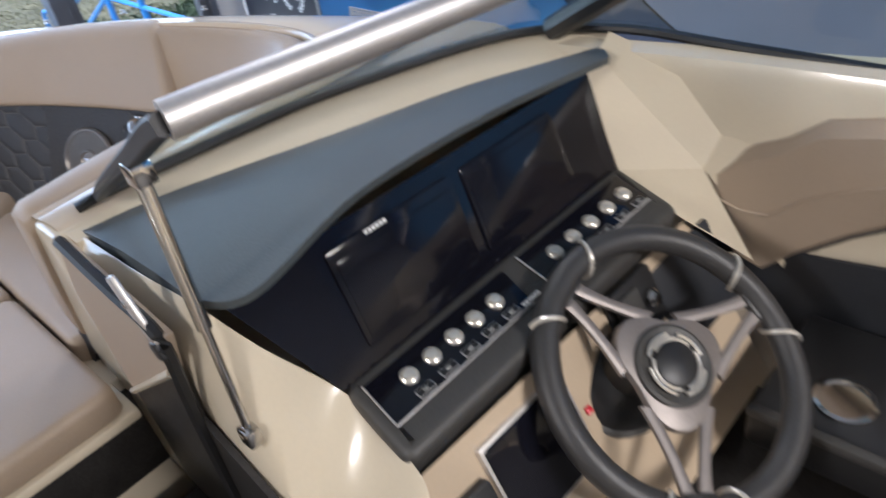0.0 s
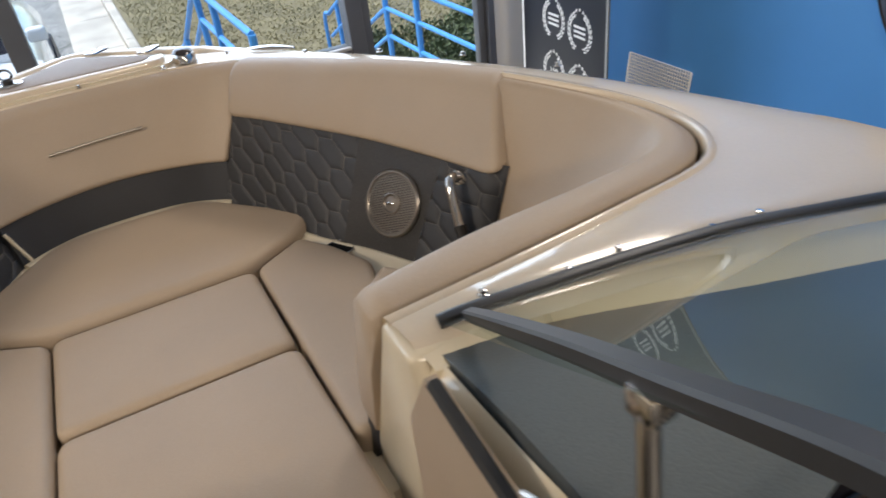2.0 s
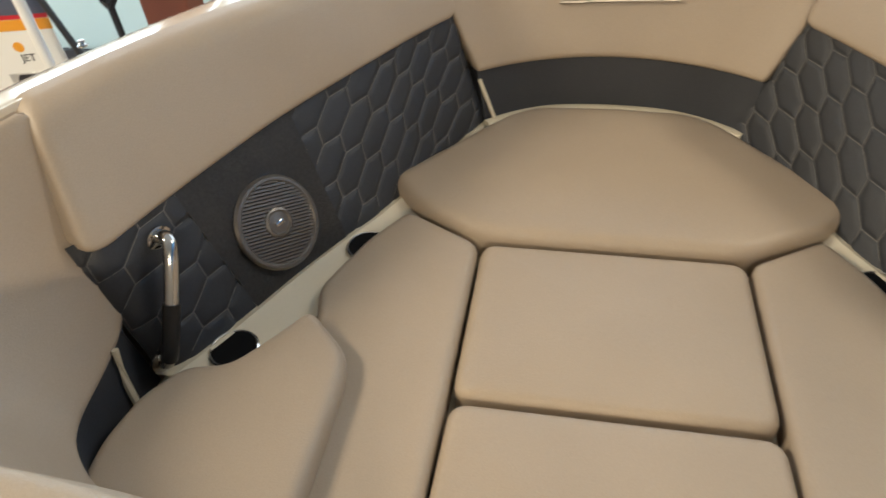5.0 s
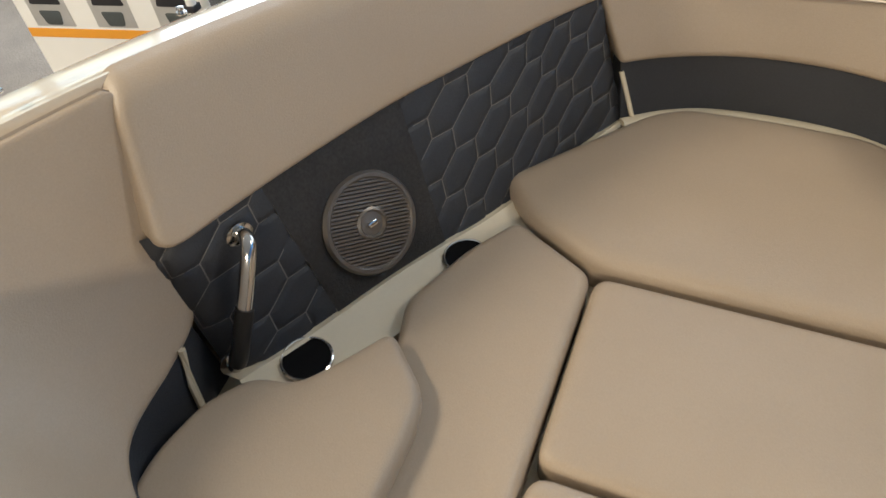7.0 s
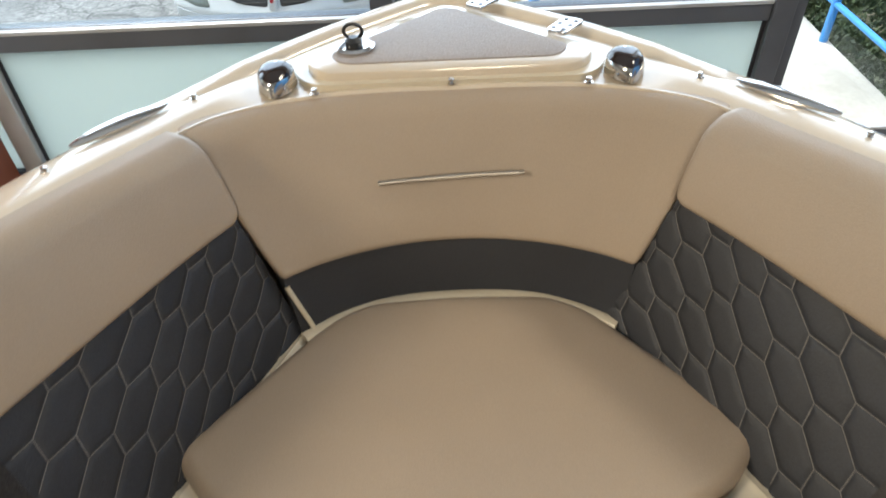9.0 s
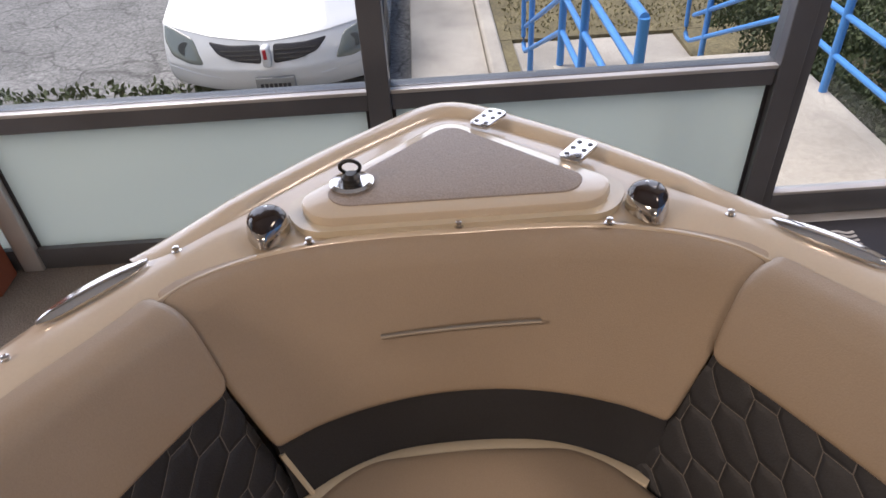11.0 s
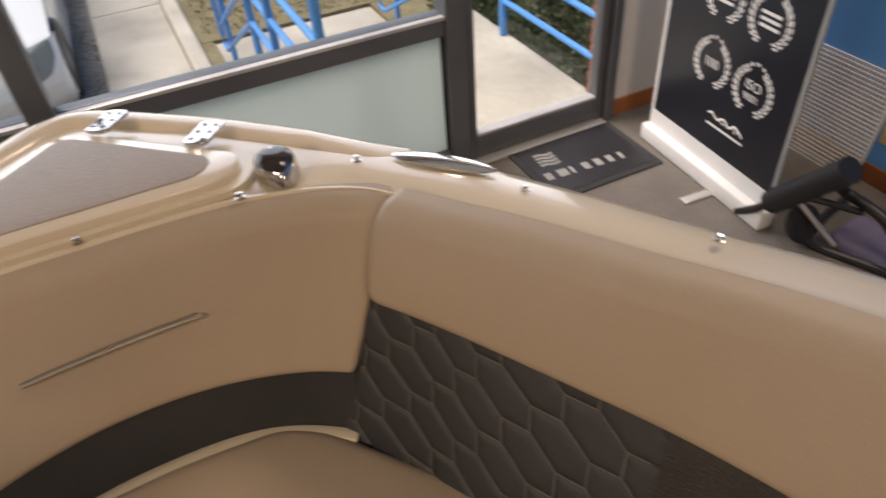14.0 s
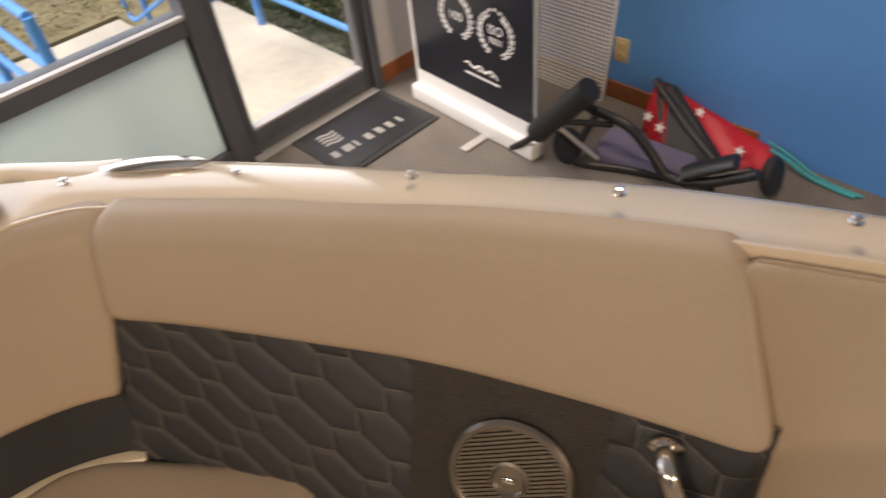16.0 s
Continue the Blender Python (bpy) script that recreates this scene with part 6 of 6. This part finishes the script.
part("padded_bar", tube([(2.2, 2.19, 0.172), (2.2, 2.183, 0.182), (2.2, 1.948, 0.466), (2.2, 1.940, 0.475)], 0.050, 16), BLACKPL, cart, "black foam padded bar")
part("tube", tube(crom([(2.215, 2.345, 0.016), (2.20, 2.25, 0.10), (2.20, 2.18, 0.19)], 5), 0.018, 10), BLACKPL, cart, "bent black tube")
part("tube", tube(crom([(2.20, 1.96, 0.44), (2.30, 2.02, 0.33), (2.40, 2.036, 0.238), (2.40, 1.93, 0.235), (2.40, 1.846, 0.214), (2.40, 1.752, 0.138), (2.40, 1.66, 0.06), (2.42, 1.514, 0.09), (2.45, 1.33, 0.20)], 7), 0.022, 10), BLACKPL, cart, "bent black tube")
part("tube", tube(crom([(2.40, 2.03, 0.22), (2.34, 2.06, 0.10), (2.30, 2.05, 0.02), (2.40, 1.80, 0.02), (2.50, 1.5, 0.02)], 6), 0.017, 8), BLACKPL, cart)
part("tube", tube([(2.26, 2.14, 0.20), (2.36, 1.98, 0.03)], 0.012, 8), SILVER, cart, "bright steel brace")
part("tube", tube([(2.20, 2.10, 0.27), (2.40, 1.95, 0.20)], 0.014, 8), BLACKPL, cart)
for x, y, tl in ((2.30, 2.10, 60), (2.62, 1.33, 75)):
    part("wheel", lathe([(0.02, -0.018), (0.075, -0.018), (0.085, 0), (0.075, 0.018), (0.02, 0.018)], 22, Matrix.Translation((x, y, 0.086)) @ Matrix.Rotation(radians(tl), 4, "X")), CARBLACK, cart, "black rubber wheel")
part("fabric", pad(rounded([(2.36, 2.02), (2.58, 2.06), (2.60, 1.62), (2.44, 1.62)], 0.05), 0.0, 0.07, 0.03, 0.02), LILAC, cart, "lilac-grey fabric bundle")

part("end_pad", tube([(2.41, 1.60, 0.10), (2.43, 1.50, 0.17), (2.45, 1.42, 0.22)], 0.045, 12, rz=0.028), BLACKPL, cart, "black foam end pad")
cord = thing("tow_cord", "teal braided tow cord lying by the wall", "cord", at=(2.8, 1.3, 0))
part("strand", tube(crom([(2.80, 1.42, 0.07), (2.80, 1.33, 0.045), (2.79, 1.22, 0.012), (2.78, 1.05, 0.010)], 5), 0.009, 8), TEAL, cord)
part("strand", tube(crom([(2.82, 1.44, 0.09), (2.82, 1.34, 0.06), (2.81, 1.20, 0.012), (2.80, 1.03, 0.010)], 5), 0.007, 8), TEAL, cord)

# red folded towable by the wall
tow = thing("folded_towable", "folded red and black vinyl towable with white stars", "towable", at=(2.74, 1.8, 0))
APEX = Vector((2.835, 2.00, 0.185))


def fold(foot0, foot1, top1, n, name, material, label):
    """One limp vinyl facet hanging from the apex to the carpet."""
    rows = []
    for i in range(n + 1):
        t = i / n
        a, b = on(APEX, top1, t), on(foot0, foot1, t)
        rip = 0.010 * math.sin(t * 14)
        rows.append([on(a, b, v) + Vector((-0.02 * math.sin(v * math.pi) + rip * v, 0, rip * 0.6)) for v in np.linspace(0, 1, 9)] + [b + Vector((0.03, 0, 0.0)), a + Vector((0.02, 0, -0.01))])
    part(name, grid(rows, True, True), material, tow, label, sharp=60)


F0, F1, F2, F3 = Vector((2.69, 1.96, 0.004)), Vector((2.60, 1.79, 0.004)), Vector((2.655, 1.53, 0.004)), Vector((2.76, 1.38, 0.004))
fold(F0, F1, on(APEX, Vector((2.82, 1.93, 0.18)), 1.0), 8, "skin", REDVINYL, "red vinyl skin")
fold(F1, F2, Vector((2.825, 1.90, 0.19)), 8, "skin", DARK, "charcoal vinyl underside")
fold(on(F1, F2, 0.9), F3, Vector((2.84, 1.40, 0.04)), 12, "skin", REDVINYL, "red vinyl skin")
part("strap", tube([APEX + Vector((-0.015, 0.0, 0.012)), on(APEX, F2, 0.5) + Vector((-0.035, 0, 0.02)), F2 + Vector((-0.02, 0, 0.012))], 0.020, 8, rz=0.008), CARBLACK, tow, "black webbing strap")
for c in (on(on(APEX, F0, 0.55), F1, 0.2), on(APEX, F3, 0.42) + Vector((0.0, 0, 0.02)), on(APEX, F3, 0.78) + Vector((-0.02, 0, 0.0)), on(F1, F0, 0.4) + Vector((0.05, 0, 0.06))):
    m = frame_at(c + Vector((-0.035, 0, 0.02)), (0, -1, 0), (0.5, 0, 1))
    part("star", plate([((0.026 if i % 2 == 0 else 0.011) * math.sin(i * math.pi / 5), (0.026 if i % 2 == 0 else 0.011) * math.cos(i * math.pi / 5)) for i in range(10)], -0.003, 0.003, m=m), PRINTWHITE, tow, "white star")

# ---- things by the left windows ----
VB0, VB1 = Vector((-3.10, 2.27, 0)), Vector((-2.17, 2.475, 0))
VL = (VB1 - VB0).length
VF = frame_at(VB0, VB1 - VB0, (0, 0, 1))
vb = thing("product_banner", "white printed product banner with orange bands and grey engine pictures", "banner stand", at=(-2.63, 2.37, 0))
part("banner_film", boxed(0, VL, 0.03, 1.30, -0.003, 0.003, m=VF), PRINTWHITE, vb, "white printed film")
part("cassette", boxed(-0.01, VL + 0.01, 0.0, 0.03, -0.03, 0.03, 0.006, m=VF), SILVER, vb, "slim silver base")
part("foot", boxed(0.02, 0.05, 0.0, 0.012, 0.03, 0.20, 0.004, m=VF), SILVER, vb, "silver foot")
for z in (0.235, 0.655):
    part("orange_band", boxed(0, VL, z, z + 0.045, -0.0045, 0.0045, m=VF), ORANGE, vb, "orange printed band")
part("photo_field", boxed(0, VL, 0.72, 1.30, -0.0045, 0.0045, m=VF), SLATE, vb, "dark printed photograph")
part("red_band", boxed(0.25, VL, 0.702, 0.72, -0.0045, 0.0045, m=VF), REDVINYL, vb, "red printed band")
for k in range(3):
    x = 0.06 + 0.31 * k
    e = part("engine_picture", boxed(x, x + 0.20, 0.29, 0.47, -0.0045, 0.0045, 0.003, 1, m=VF), SILLMET, vb, "grey engine picture")
    part("engine_top", plate(rounded([(x + 0.02, 0.40), (x + 0.18, 0.40), (x + 0.16, 0.462), (x + 0.04, 0.462)], 0.015), 0.004, 0.006, 0.0005, m=VF), CARBLACK, e, "dark cowl")
    part("engine_leg", plate(rounded([(x + 0.06, 0.30), (x + 0.14, 0.30), (x + 0.155, 0.37), (x + 0.045, 0.37)], 0.015), 0.004, 0.006, 0.0005, m=VF), DASHGREY, e, "dark drive leg")
    part("dot", lathe([(0.022, 0.0), (0.022, 0.0045), (0.0005, 0.0045)], 18, VF @ Matrix.Translation((x + 0.10, 0.585, 0))), ORANGE, vb, "orange dot")
part("text_bar", boxed(0.52, 0.66, 0.15, 0.168, -0.0045, 0.0045, m=VF), PRINTGREY, vb, "grey bar of small print")
for body, x in (("STERNDRIVE", 0.50), ("JET", 0.80)):
    text_mesh("caption", body, 0.045, VF @ Matrix.Translation((x, 0.535, 0.0045)), CARBLACK, vb)
post = thing("banner_post", "pale metal post standing beside the white banner", "post", at=(-2.2, 2.40, 0))
part("shaft", tube([(-2.20, 2.40, 0.01), (-2.20, 2.41, 1.5)], 0.022, 12), PRINTWHITE, post, "pale painted shaft")
part("base", lathe([(0.09, 0), (0.09, 0.010), (0.024, 0.022)], 24, Matrix.Translation((-2.20, 2.40, 0))), SILVER, post)
part("clamp", boxed(-2.226, -2.174, 2.375, 2.43, 0.42, 0.45, 0.006), CARBLACK, post, "black clamp")
part("brace", tube([(-2.20, 2.40, 0.435), (-2.02, 2.44, 0.20)], 0.006, 8), BLACKPL, post, "thin black brace")
part("brace", tube([(-2.16, 2.42, 0.95), (-1.93, 2.46, 0.03)], 0.014, 8), ARMGREY, post, "dark grey strut")
pole = thing("display_pole", "black forked display stand beside the column", "pole", at=(-2.31, 3.05, 0))
part("shaft", tube([(-2.31, 3.05, 0.02), (-2.32, 3.06, 0.50)], 0.018, 8), BLACKPL, pole)
for dx in (-0.09, 0.0, 0.09):
    part("fork_arm", tube(crom([(-2.32, 3.06, 0.46), (-2.32 + dx * 0.7, 3.06, 0.62), (-2.32 + dx, 3.07, 1.25)], 4), 0.022, 8, rz=0.012), BLACKPL, pole, "black fork arm")
part("base", lathe([(0.11, 0), (0.11, 0.012), (0.02, 0.03)], 24, Matrix.Translation((-2.31, 3.05, 0))), BLACKPL, pole)

# large hull graphic on the blue wall
mur = thing("wall_graphic", "large slate-grey boat hull graphic panel on the blue wall", "wall panel", at=(XE, 0.4, 0.2))
edge = crom([(XE, 1.50, 1.7, ), (XE, 1.42, 1.3), (XE, 1.316, 0.996), (XE, 1.16, 0.80), (XE, 0.995, 0.633), (XE, 0.80, 0.47), (XE, 0.5, 0.33), (XE, 0.0, 0.24), (XE, -1.6, 0.2)], 6)
inner = crom([(XE, 1.28, 1.7), (XE, 1.18, 1.3), (XE, 1.02, 1.03), (XE, 0.83, 0.883), (XE, 0.62, 0.73), (XE, 0.4, 0.60), (XE, 0.1, 0.50), (XE, -0.4, 0.44), (XE, -1.6, 0.42)], 6)
bm = grid([[Vector((x, p.y, p.z)) for x, p in ((XE - 0.001, a), (XE - 0.008, a), (XE - 0.008, b), (XE - 0.001, b))] for a, b in zip(edge, inner)], True, True)
part("lower_band", bm, SLATE, mur, "slate grey band")
top = [Vector((XE, p.y, 2.3)) for p in inner]
bm = grid([[Vector((x, p.y, p.z)) for x, p in ((XE - 0.001, a), (XE - 0.006, a), (XE - 0.006, b), (XE - 0.001, b))] for a, b in zip(inner, top)], True, True)
part("upper_field", bm, SLATEPALE, mur, "pale slate field")
for off in (0.0, 0.035):
    part("edge_line", tube([Vector((XE - 0.008, p.y - off * 0.8, p.z + off * 0.6)) for p in edge], 0.011, 6, rz=0.004), CARBLACK, mur, "dark edge line")
part("edge_line", tube([Vector((XE - 0.008, p.y, p.z)) for p in inner], 0.008, 6, rz=0.004), CARBLACK, mur, "dark edge line")
